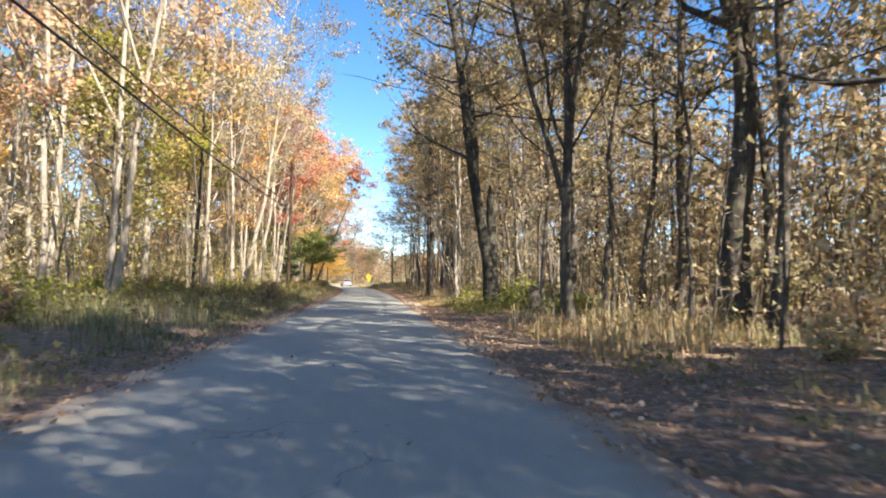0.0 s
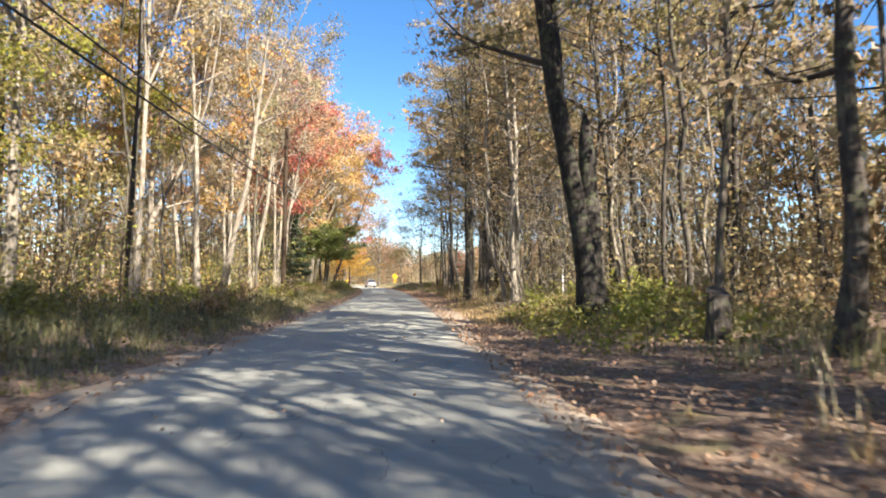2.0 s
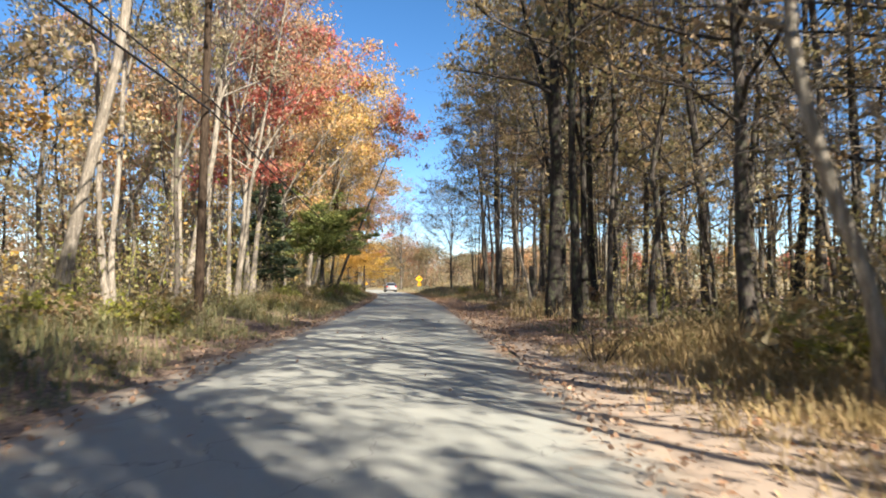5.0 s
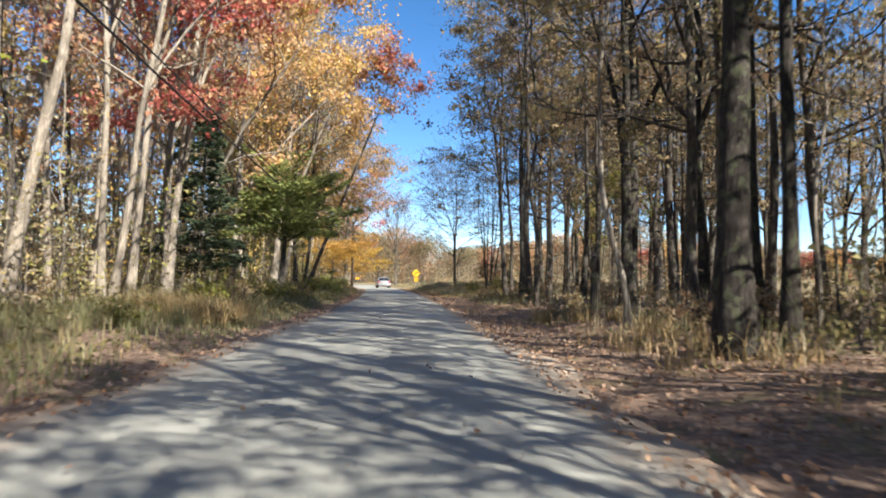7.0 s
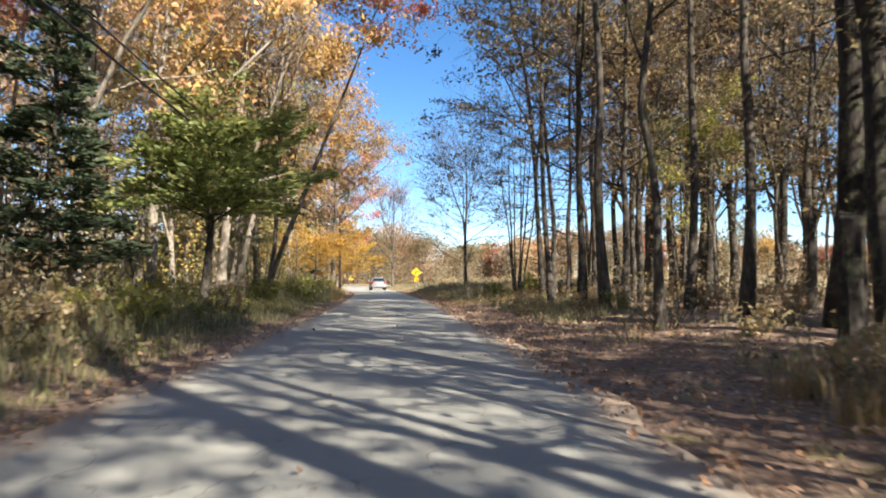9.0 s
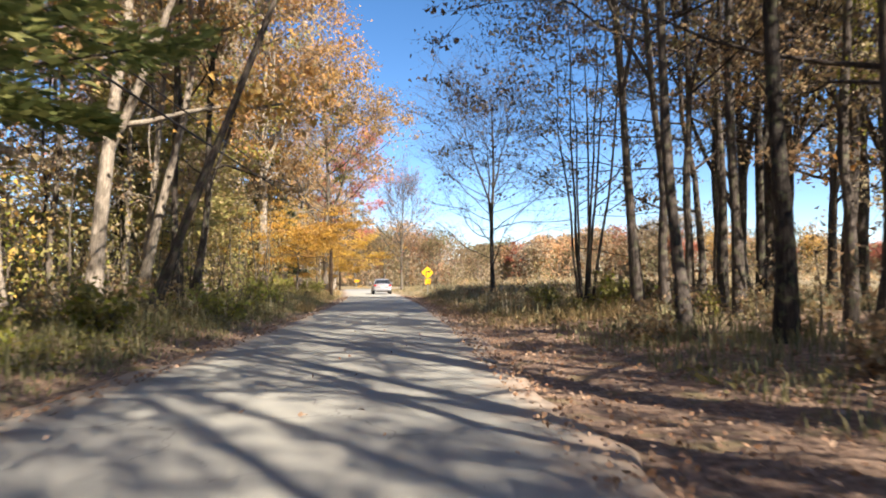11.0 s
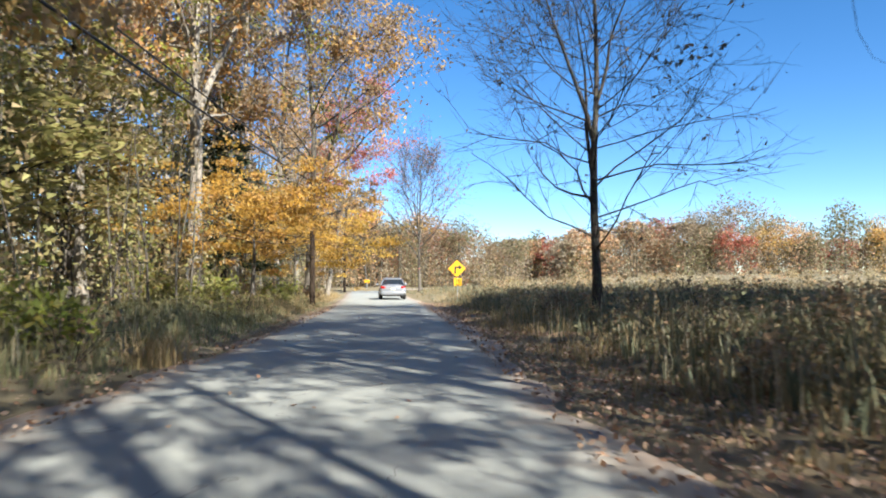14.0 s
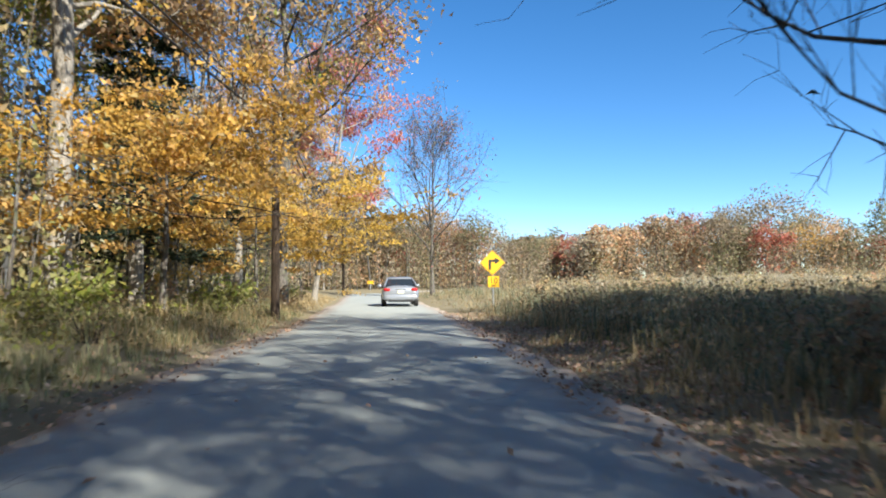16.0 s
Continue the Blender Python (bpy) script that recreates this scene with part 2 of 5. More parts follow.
RIM = painted("alloy_rim", (0.5, 0.5, 0.5), 0.35, 0.9)
TAIL_RED = painted("tail_lamp_red", (0.45, 0.02, 0.02), 0.2, 0, 0.1)
PLATE = painted("plate_pale", (0.6, 0.6, 0.45), 0.5)


# ---- geometry helpers ----
def mesh_of(name, verts, faces, mats, slots=None, smooth=False):
    """A mesh from arrays: verts (n, 3), faces (m, 4) or (m, 3), or a list of such."""
    me = bpy.data.meshes.new(name)
    verts = np.asarray(verts, np.float32)
    groups = [np.asarray(f, np.int32) for f in (faces if isinstance(faces, list) else [faces])]
    sizes = np.concatenate([np.full(len(f), f.shape[1], np.int32) for f in groups])
    corners = np.concatenate([f.ravel() for f in groups])
    me.vertices.add(len(verts))
    me.vertices.foreach_set("co", verts.ravel())
    me.loops.add(len(corners))
    me.loops.foreach_set("vertex_index", corners)
    me.polygons.add(len(sizes))
    me.polygons.foreach_set("loop_start", (np.cumsum(sizes) - sizes).astype(np.int32))
    for m in (mats if isinstance(mats, (list, tuple)) else [mats]):
        me.materials.append(m)
    if slots is not None:
        me.polygons.foreach_set("material_index", np.asarray(slots, np.int32))
    if smooth:
        me.polygons.foreach_set("use_smooth", np.ones(len(sizes), bool))
    me.update(calc_edges=True)
    me.validate()
    return me


def part(name, bm, mat, parent, label=""):
    """Link a bmesh or a mesh as one object under a thing or part."""
    if isinstance(bm, bmesh.types.BMesh):
        me = bpy.data.meshes.new(name)
        bm.to_mesh(me)
        bm.free()
        me.materials.append(mat)
    else:
        me = bm
    ob = new(name, me)
    ob.parent = parent
    return tagged(ob, label) if label else ob


class Tubes:
    """Collects tapered tubes into one mesh."""

    def __init__(self):
        self.verts, self.faces, self.count = [], [], 0

    def add(self, path, radii, sides):
        path, radii = np.asarray(path, float), np.asarray(radii, float)
        n = len(path)
        way = np.gradient(path, axis=0)
        way /= np.linalg.norm(way, axis=1)[:, None] + 1e-9
        ref = np.array([1.0, 0, 0]) if abs(way[0][2]) > 0.7 else np.array([0, 0, 1.0])
        u = np.cross(way, ref)
        u /= np.linalg.norm(u, axis=1)[:, None] + 1e-9
        v = np.cross(way, u)
        a = np.linspace(0, 2 * np.pi, sides, endpoint=False)
        ring = path[:, None] + radii[:, None, None] * (np.cos(a)[None, :, None] * u[:, None] + np.sin(a)[None, :, None] * v[:, None])
        i = np.arange(n - 1)[:, None] * sides
        j = np.arange(sides)[None]
        k = (j + 1) % sides
        f = np.stack([i + j, i + k, i + sides + k, i + sides + j], -1).reshape(-1, 4) + self.count
        self.verts.append(ring.reshape(-1, 3))
        self.faces.append(f)
        self.count += n * sides

    def mesh(self, name, mat):
        return mesh_of(name, np.concatenate(self.verts), np.concatenate(self.faces), mat, smooth=True)


def leaf_quads(rng, centres, size, flat=0.0, long=1.5, along=None):
    """A folded rhombic leaf at each centre, turned at random (flat: lying; along: pointing that way)."""
    n = len(centres)
    a = rng.normal(size=(n, 3)) if along is None else along + rng.normal(size=(n, 3)) * 0.35
    a[:, 2] *= 1 - flat
    a /= np.linalg.norm(a, axis=1)[:, None] + 1e-9
    b = rng.normal(size=(n, 3))
    b[:, 2] *= 1 - flat
    b -= (a * b).sum(1)[:, None] * a
    b /= np.linalg.norm(b, axis=1)[:, None] + 1e-9
    c = np.cross(a, b)
    s = size * rng.uniform(0.6, 1.35, n)[:, None]
    v = np.stack([centres - a * s * 0.5 * long, centres + b * s * 0.42 + c * s * 0.14, centres + a * s * 0.5 * long, centres - b * s * 0.42 + c * s * 0.14], 1)
    return v.reshape(-1, 3), np.arange(4 * n).reshape(-1, 4)


def leaf_tips(rng, centres, size, long=1.5):
    """A three-cornered leaf at each centre, turned at random."""
    n = len(centres)
    a = rng.normal(size=(n, 3))
    a /= np.linalg.norm(a, axis=1)[:, None] + 1e-9
    b = np.cross(a, rng.normal(size=(n, 3)))
    b /= np.linalg.norm(b, axis=1)[:, None] + 1e-9
    s = size * rng.uniform(0.6, 1.4, n)[:, None]
    v = np.stack([centres - a * s * 0.3 * long + b * s * 0.5, centres - a * s * 0.4 * long - b * s * 0.42, centres + a * s * 0.6 * long], 1)
    return v.reshape(-1, 3), np.arange(3 * n).reshape(-1, 3)


def bend(rng, start, way, length, n, wander, lift):
    """A wandering path; lift turns it upward (or down) on the way."""
    p, d = [np.array(start, float)], np.array(way, float) / np.linalg.norm(way)
    for _ in range(n - 1):
        d = d + rng.normal(size=3) * wander + np.array([0, 0, lift])
        d /= np.linalg.norm(d)
        p.append(p[-1] + d * length / (n - 1))
    return np.array(p)


# ---- the lie of the land ----
ROAD_HALF = 2.62


def road_x(y):
    """Where the road's middle lies: straight, then bending gently away."""
    y = np.asarray(y, float)
    q = np.minimum(np.maximum(y - 30.0, 0.0), 110.0)
    x = 0.2 - 5.13e-5 * q ** 2.5 - np.maximum(y - 140.0, 0.0) * 0.148
    return x + 0.012 * np.maximum(y - 172.0, 0.0) ** 2


def rise(x, y):
    """Height of the ground: level at the road, gentle banks on both sides."""
    x, y = np.asarray(x, float), np.asarray(y, float)
    d = x - road_x(y)
    left, right = np.clip((-d - 2.7) / 3.2, 0, 1), np.clip((d - 3.2) / 4.0, 0, 1)
    lump = 0.06 * np.sin(x * 0.9 + 1.3 * np.sin(y * 0.31)) * np.sin(y * 0.7 + x * 0.23) + 0.03 * np.sin(2.3 * x + 1.7 * y)
    off = np.clip((np.abs(d) - 2.6) / 1.5, 0, 1)
    field = np.clip((y - 116.0) / 90.0, 0, 1) ** 1.4 * np.clip((x - 3.0) / 40.0, 0, 1)
    return -0.045 + left * 0.38 + right * 0.3 + lump * off + field * 1.9


# ---- ground and road ----
def build_ground():
    xs = np.unique(np.concatenate([-np.geomspace(16, 2500, 22), np.arange(-16, 16.1, 0.55), np.geomspace(16, 2500, 22)]))
    ys = np.unique(np.concatenate([-np.geomspace(20, 1500, 14), np.arange(-20, 170.1, 0.8), np.geomspace(170, 3500, 18)]))
    gx, gy = np.meshgrid(xs, ys)
    v = np.stack([gx, gy, rise(gx, gy)], -1).reshape(-1, 3)
    i, j = np.meshgrid(np.arange(len(xs) - 1), np.arange(len(ys) - 1))
    a = (j * len(xs) + i).ravel()
    f = np.stack([a, a + 1, a + len(xs) + 1, a + len(xs)], -1)
    tagged(new("ground", mesh_of("ground", v, f, GROUND, smooth=True)), "forest floor of leaf litter and rough grass, open meadow beyond", "ground", kind="structure")


def build_road():
    rng = np.random.default_rng(3)
    ys = np.arange(-30, 215, 0.4)
    across = np.array([-1.0, -0.97, -0.88, -0.6, -0.3, 0, 0.3, 0.6, 0.88, 0.97, 1.0])
    wob = [np.convolve(rng.normal(size=len(ys)), np.ones(3) / 3, "same") * 0.17 + 0.1 * np.sin(ys * 0.35 + k) + 0.05 * np.sin(ys * 1.7 + 3 * k) for k in (0, 2)]
    v, e = [], []
    for n, y in enumerate(ys):
        c = float(road_x(y))
        for u in across:
            half = ROAD_HALF + (wob[0][n] if u < 0 else wob[1][n]) * abs(u) ** 4
            v.append((c + u * half, y, 0.0 if abs(u) < 1 else -0.07))
            v[-1] = (v[-1][0], y, v[-1][2] + 0.035 * (1 - u * u))
            e.append(abs(u))
    k = len(across)
    i, j = np.meshgrid(np.arange(k - 1), np.arange(len(ys) - 1))
    a = (j * k + i).ravel()
    me = mesh_of("road", v, np.stack([a, a + 1, a + k + 1, a + k], -1), ROAD, smooth=True)
    me.attributes.new("edge", "FLOAT", "POINT").data.foreach_set("value", np.array(e, np.float32))
    tagged(new("road", me), "narrow worn grey asphalt lane with crumbling dusty edges", "road", kind="structure")


build_ground()
build_road()


# ---- trees ----
def wooden(trunk, limbs, bark_mat, limb_mat):
    """Trunk and limbs as one mesh."""
    faces = trunk.faces + [f + trunk.count for f in limbs.faces]
    slots = [0] * sum(len(f) for f in trunk.faces) + [1] * sum(len(f) for f in limbs.faces)
    return mesh_of("trunk", np.concatenate(trunk.verts + limbs.verts), np.concatenate(faces), [bark_mat, limb_mat], slots, smooth=True)


def grow(name, seed, h, r, base, spread, limbs, leaves, size, bark_mat, leaf_mats, label, lean=(0, 0), subs=5, twigs=0, rising=0.75,
         puff=0.5, stems=1, wander=0.042, sides=9, crown_low=None, dead=0, flare=1.4, level=0.35, stout=1.0, forks=0, clump=34, flat=0.55, stub=None, fork_at=None, lift=0.06):
    """A broad-leaved tree at the origin: thing > trunk with its limbs, crown of leaf clumps."""
    rng = np.random.default_rng(seed)
    trunk, wood, tips = Tubes(), Tubes(), []
    ease = np.linspace(0, 1, 16) ** 1.25
    for s in range(stems):
        n = 10
        t = np.linspace(0, 1, n)
        out = np.array([math.cos(2.4 * s + seed), math.sin(2.4 * s + seed)]) * (0.0 if stems == 1 else 0.06 + 0.07 * rng.random())
        hs = h * (1 if s == 0 else rng.uniform(0.75, 1.0))
        off = np.cumsum(rng.normal(size=(n, 2)) * wander * h / n, 0) + np.outer(t * hs, np.array(lean) + out)
        off -= off[0]
        path = np.c_[off + (out * 1.6 if stems > 1 else 0), t * hs - 0.25]
        rad = r * (1 - 0.86 * t ** 1.1)
        rad[0] *= flare
        path = np.stack([np.interp(ease, t, path[:, k]) for k in range(3)], 1)
        rad = np.interp(ease, t, rad) * (1 + 0.05 * rng.normal(size=16))
        rad[1] = rad[1] * (1 + 0.25 * (flare - 1))
        trunk.add(path, rad, sides)
        stocks = [(path, rad, ease, base / h)]
        for k in range(forks):
            f = (fork_at or base * rng.uniform(0.75, 1.1)) / h + 0.1 * k
            at = np.array([np.interp(f, ease, path[:, c]) for c in range(3)])
            r0 = float(np.interp(f, ease, rad)) * rng.uniform(0.6, 0.8)
            az = 2.1 * k + seed * 1.3
            arm = bend(rng, at, (math.cos(az) * 0.42, math.sin(az) * 0.42, 1), hs * (0.97 - f) * rng.uniform(0.75, 0.95), 8, 0.09, 0.06)
            trunk.add(arm, r0 * (1 - 0.85 * np.linspace(0, 1, 8)), max(5, sides - 2))
            stocks.append((arm, r0 * (1 - 0.85 * np.linspace(0, 1, 8)), np.linspace(0, 1, 8), 0.22))
        each = max(2, limbs // stems)
        for i in range(each):
            line, thick, marks, low = stocks[0 if i % 2 == 0 or not forks else 1 + (i // 2) % forks]
            f = low + (0.97 - low) * ((i + rng.random()) / each) ** 0.85
            at = np.array([np.interp(f, marks, line[:, k]) for k in range(3)])
            r0 = float(np.interp(f, marks, thick)) * rng.uniform(0.35, 0.6) * stout
            az = i * 2.4 + rng.normal() * 0.5 + seed
            up = rising * (level + 0.9 * f) + rng.normal() * 0.15
            g = (f - low) / (1 - low + 1e-6)
            length = spread * (0.55 + 0.65 * math.sin(math.pi * min(1, 0.25 + 0.75 * g))) * rng.uniform(0.7, 1.15)
            if i < dead:
                length *= 0.4
            limb = bend(rng, at, (math.cos(az), math.sin(az), up), length, 6, 0.16, lift)
            wood.add(limb, np.linspace(r0, r0 * 0.2 + 0.004, 6), 4 if sides > 6 else 3)
            for q in range(subs):
                w = 0.3 + 0.7 * (q + rng.random()) / subs
                p0 = np.array([np.interp(w, np.linspace(0, 1, 6), limb[:, k]) for k in range(3)])
                d = limb[min(5, int(w * 5) + 1)] - limb[int(w * 5) if w < 1 else 4]
                d = d / (np.linalg.norm(d) + 1e-9) + rng.normal(size=3) * 0.65
                sub = bend(rng, p0, d, length * rng.uniform(0.22, 0.5), 4, 0.2, 0.08)
                wood.add(sub[[0, 2, 3]], np.linspace(r0 * 0.28 + 0.004, 0.004, 3), 3)
                if i >= dead:
                    tips += [sub[2], sub[3], 0.5 * (sub[1] + sub[2])]
                for _ in range(twigs):
                    p1 = sub[rng.integers(1, 4)]
                    tw = bend(rng, p1, sub[-1] - sub[0] + rng.normal(size=3) * 0.6 * length * 0.25, length * rng.uniform(0.1, 0.25), 3, 0.2, 0.08)
                    wood.add(tw, [0.006, 0.005, 0.003], 3)
                    tips.append(tw[-1])
    if stub:
        sx, sy, sh, sr = stub
        line = np.c_[sx * np.linspace(0.1, 1, 9), sy * np.linspace(0.1, 1, 9), np.linspace(-0.25, sh, 9)]
        trunk.add(line, np.r_[sr * 1.35, sr * 1.12, np.full(5, sr) * (1 + 0.07 * rng.normal(size=5)), sr * 0.75, sr * 0.12], sides)
    thing = tagged(new(name), label, "tree")
    part("trunk", wooden(trunk, wood, bark_mat, BARK_TWIG if bark_mat is not BARK_PALE else BARK_PALE), None, thing)
    if leaves:
        tips = np.array(tips)
        if crown_low:
            tips = tips[tips[:, 2] > crown_low]
        heart = tips[rng.integers(0, len(tips), max(3, leaves // clump))]
        k = rng.integers(0, len(heart), leaves)
        wide = puff * (0.45 + 0.75 * rng.random(len(heart)))[k, None]
        pick = heart[k] + rng.normal(size=(leaves, 3)) * wide * np.array([1, 1, flat])
        v, q = leaf_tips(rng, pick, size)
        slot = (rng.random(len(heart)) < 0.3).astype(int)[k] if len(leaf_mats) > 1 else None
        part("crown", mesh_of("crown", v, q, leaf_mats, slot), None, thing)
    return thing


def conifer(name, seed, h, r, base, spread, sprays, needle, label, tip=0.3, droop=-0.05, spray=0.11, top=0.16, swell=0.75, count=56):
    rng = np.random.default_rng(seed)
    trunk, boughs, cent, way = Tubes(), [], [], []
    t = np.linspace(0, 1, 10)
    trunk.add(np.c_[0.15 * np.sin(t * 3 + seed), 0.12 * np.sin(t * 4), t * h - 0.25], r * (1 - 0.92 * t), 8)
    for i in range(count):
        f = base / h + (0.98 - base / h) * (i / count)
        z = f * h
        g = (1 - f) / (1 - base / h)
        length = spread * (top + (1 - top) * g ** swell) * rng.uniform(0.6, 1.15)
        az = i * 2.4 + rng.normal() * 0.3
        limb = bend(rng, (0.15 * math.sin(f * 3 + seed), 0.12 * math.sin(f * 4), z - 0.25), (math.cos(az), math.sin(az), tip * rng.uniform(0.3, 1.3)), length, 5, 0.07, droop)
        boughs.append(Tubes())
        boughs[-1].add(limb, np.linspace(0.035 * g + 0.012, 0.005, 5), 4)
        k = int(sprays * (0.3 + g) / count * 1.2)
        s = rng.random(k) ** 0.6
        d = limb[-1] - limb[0]
        d /= np.linalg.norm(d)
        side = np.cross(d, (0, 0, 1))
        lateral = rng.normal(size=k) * 0.24 * length * (1.1 - s * 0.7)
        p = np.stack([np.interp(s, np.linspace(0, 1, 5), limb[:, c]) for c in range(3)], 1) + side * lateral[:, None]
        p[:, 2] += rng.normal(size=k) * 0.09
        cent.append(p)
        way.append(d + side * np.sign(lateral)[:, None] * 0.8)
    thing = tagged(new(name), label, "tree")
    part("trunk", trunk.mesh("trunk", BARK_DARK), None, thing)
    for b in boughs:
        part("branch", b.mesh("branch", BARK_TWIG), None, thing)
    cent, way = np.concatenate(cent), np.concatenate(way)
    v, q = leaf_quads(rng, cent, spray, 0.35, 2.4, way)
    part("crown", mesh_of("crown", v, q, needle), None, thing)
    return thing


def put(thing, x, y, turn=0.0, scale=1.0, tall=None, tilt=(0.0, 0.0), z=None):
    """Pose on the ground at x, y; tilt: lean in degrees towards +x and +y."""
    lean = Euler((radians(-tilt[1]), radians(tilt[0]), 0.0)).to_matrix().to_4x4()
    return Matrix.Translation((x, y, float(rise(x, y)) if z is None else z)) @ lean @ Matrix.Rotation(turn, 4, "Z") @ Matrix.Diagonal((scale, scale, tall or scale, 1))


class Kind:
    """A kind of tree: the first placed is the built one, later ones are copies."""

    def __init__(self, make):
        self.make, self.thing = make, None

    def at(self, x, y, turn=0.0, scale=1.0, tall=None, tilt=(0.0, 0.0), label="", group=""):
        m = put(None, x, y, turn, scale, tall, tilt)
        if self.thing is None:
            self.thing = ob = self.make()
            ob.matrix_basis = m
        else:
            ob = copy_thing(self.thing, Matrix.Identity(4))
            ob.matrix_basis = m
        return tagged(ob, label, group=group)


PALE = [
    Kind(lambda: grow("tree", 11, 21, 0.15, 8, 3.8, 17, 4400, 0.115, BARK_PALE, [LEAF_TAN, LEAF_PINK], "tall pale-barked tree with thin tan autumn leaves", forks=2)),
    Kind(lambda: grow("tree", 12, 19, 0.115, 7, 3.4, 15, 3400, 0.115, BARK_PALE, [LEAF_TAN, LEAF_PINK], "slender pale-barked tree with thin rust-coloured leaves", stems=2, forks=1)),
    Kind(lambda: grow("tree", 13, 22, 0.165, 9, 4.2, 17, 4600, 0.115, BARK_PALE, [LEAF_TAN, LEAF_OLIVE], "tall pale tree with sparse yellow-brown leaves", lean=(0.05, 0.0), forks=2, wander=0.07)),
    Kind(lambda: grow("tree", 14, 17, 0.115, 5, 3.0, 13, 4200, 0.12, BARK_GREY, [LEAF_TAN, LEAF_OLIVE], "grey-barked woodland tree with fading leaves", forks=1, wander=0.08)),
]
DARK = [
    Kind(lambda: grow("tree", 21, 19, 0.25, 4.5, 4.6, 20, 7750, 0.108, BARK_DARK, [LEAF_OLIVE, LEAF_BROWN], "dark-barked tree with olive and brown leaves", forks=2, rising=0.5, wander=0.06)),
    Kind(lambda: grow("tree", 22, 21, 0.28, 6.0, 4.8, 20, 7750, 0.108, BARK_DARK, [LEAF_OLIVE, LEAF_BROWN], "tall dark-trunked tree with thinning olive leaves", forks=2, rising=0.5, wander=0.06)),
    Kind(lambda: grow("tree", 23, 17, 0.17, 4.5, 3.8, 16, 4600, 0.125, BARK_DARK, [LEAF_BROWN, LEAF_ORANGE], "dark-barked tree with brown and orange leaves", forks=1, rising=0.6, wander=0.08)),
]
OPEN = [
    Kind(lambda: grow("tree", 34, 19, 0.25, 5.5, 4.4, 18, 2700, 0.125, BARK_BLACK, [LEAF_OLIVE, LEAF_BROWN], "dark-barked tree with an open, thinning crown", forks=2, rising=0.45, wander=0.06, twigs=1, flat=0.35, puff=0.42)),
    Kind(lambda: grow("tree", 35, 21, 0.28, 7.0, 4.6, 18, 2700, 0.125, BARK_BLACK, [LEAF_BROWN, LEAF_OLIVE], "tall dark-trunked tree with few brown leaves", forks=2, rising=0.45, wander=0.06, twigs=1, flat=0.35, puff=0.42)),
    Kind(lambda: grow("tree", 36, 17, 0.17, 5.0, 3.8, 16, 2300, 0.125, BARK_BLACK, [LEAF_BROWN, LEAF_DARK], "dark-barked tree, half bare, with brown leaves", forks=1, rising=0.5, wander=0.08, twigs=1, flat=0.35, puff=0.42)),
]
BROAD = [
    Kind(lambda: grow("tree", 25, 16, 0.14, 3.6, 4.6, 28, 5500, 0.108, BARK_DARK, [LEAF_BROWN, LEAF_OLIVE], "dark tree with level boughs and thin brown leaves", subs=6, rising=0.25, puff=0.5, flat=0.3, wander=0.07)),
    Kind(lambda: grow("tree", 26, 18, 0.16, 4.4, 5.0, 28, 5500, 0.108, BARK_DARK, [LEAF_OLIVE, LEAF_BROWN], "dark tree with spreading boughs and thin olive leaves", subs=6, rising=0.3, puff=0.5, flat=0.3, wander=0.07)),
]
SLIM = [
    Kind(lambda: grow("tree", 28, 17, 0.115, 6, 3.8, 20, 3000, 0.12, BARK_DARK, [LEAF_DARK, LEAF_BROWN], "slim dark tree with open boughs and few leaves", subs=6, twigs=2, rising=0.5, puff=0.42, flat=0.35, forks=1, wander=0.09, sides=7)),
    Kind(lambda: grow("tree", 29, 19, 0.13, 7, 3.6, 20, 3000, 0.12, BARK_DARK, [LEAF_BROWN, LEAF_OLIVE], "slim dark tree with thin brown leaves", subs=6, twigs=2, rising=0.55, puff=0.42, flat=0.35, forks=1, wander=0.08, sides=7)),
]
# high crown, made to throw shade on road and left verge
HIGH = Kind(lambda: grow("tree", 27, 21, 0.16, 12, 4.2, 18, 3400, 0.14, BARK_DARK, [LEAF_BROWN, LEAF_OLIVE], "tall straight dark trunk with a high thin crown", puff=0.55, wander=0.06))
DEEP = [
    Kind(lambda: grow("tree", 15, 20, 0.15, 6, 3.6, 12, 1300, 0.24, BARK_PALE, [LEAF_TAN, LEAF_ORANGE], "pale woodland tree with tan leaves, deep in the woods", subs=3, sides=6, clump=16, wander=0.08)),
    Kind(lambda: grow("tree", 16, 18, 0.13, 5, 3.4, 12, 1300, 0.24, BARK_GREY, [LEAF_TAN, LEAF_PINK], "grey woodland tree with rust leaves, deep in the woods", subs=3, sides=6, clump=16, wander=0.08)),
    Kind(lambda: grow("tree", 17, 20, 0.18, 5, 4.0, 13, 1500, 0.24, BARK_DARK, [LEAF_OLIVE, LEAF_BROWN], "dark woodland tree with olive leaves, deep in the woods", subs=3, sides=6, clump=16, wander=0.08)),
]
THIN = [
    Kind(lambda: grow("sapling", 31, 12, 0.07, 3, 2.1, 10, 900, 0.11, BARK_GREY, [LEAF_TAN], "thin grey sapling with few tan leaves", subs=3, sides=6, wander=0.1, clump=18, puff=0.4)),
    Kind(lambda: grow("sapling", 32, 14, 0.085, 4, 2.3, 10, 900, 0.11, BARK_DARK, [LEAF_OLIVE], "thin dark sapling with few olive leaves", subs=3, sides=6, wander=0.1, clump=18, puff=0.4)),
    Kind(lambda: grow("sapling", 33, 10, 0.055, 2.5, 1.8, 10, 220, 0.11, BARK_PALE, [LEAF_BROWN], "thin pale sapling, nearly bare", subs=3, sides=6, wander=0.12, clump=10, puff=0.3)),
]
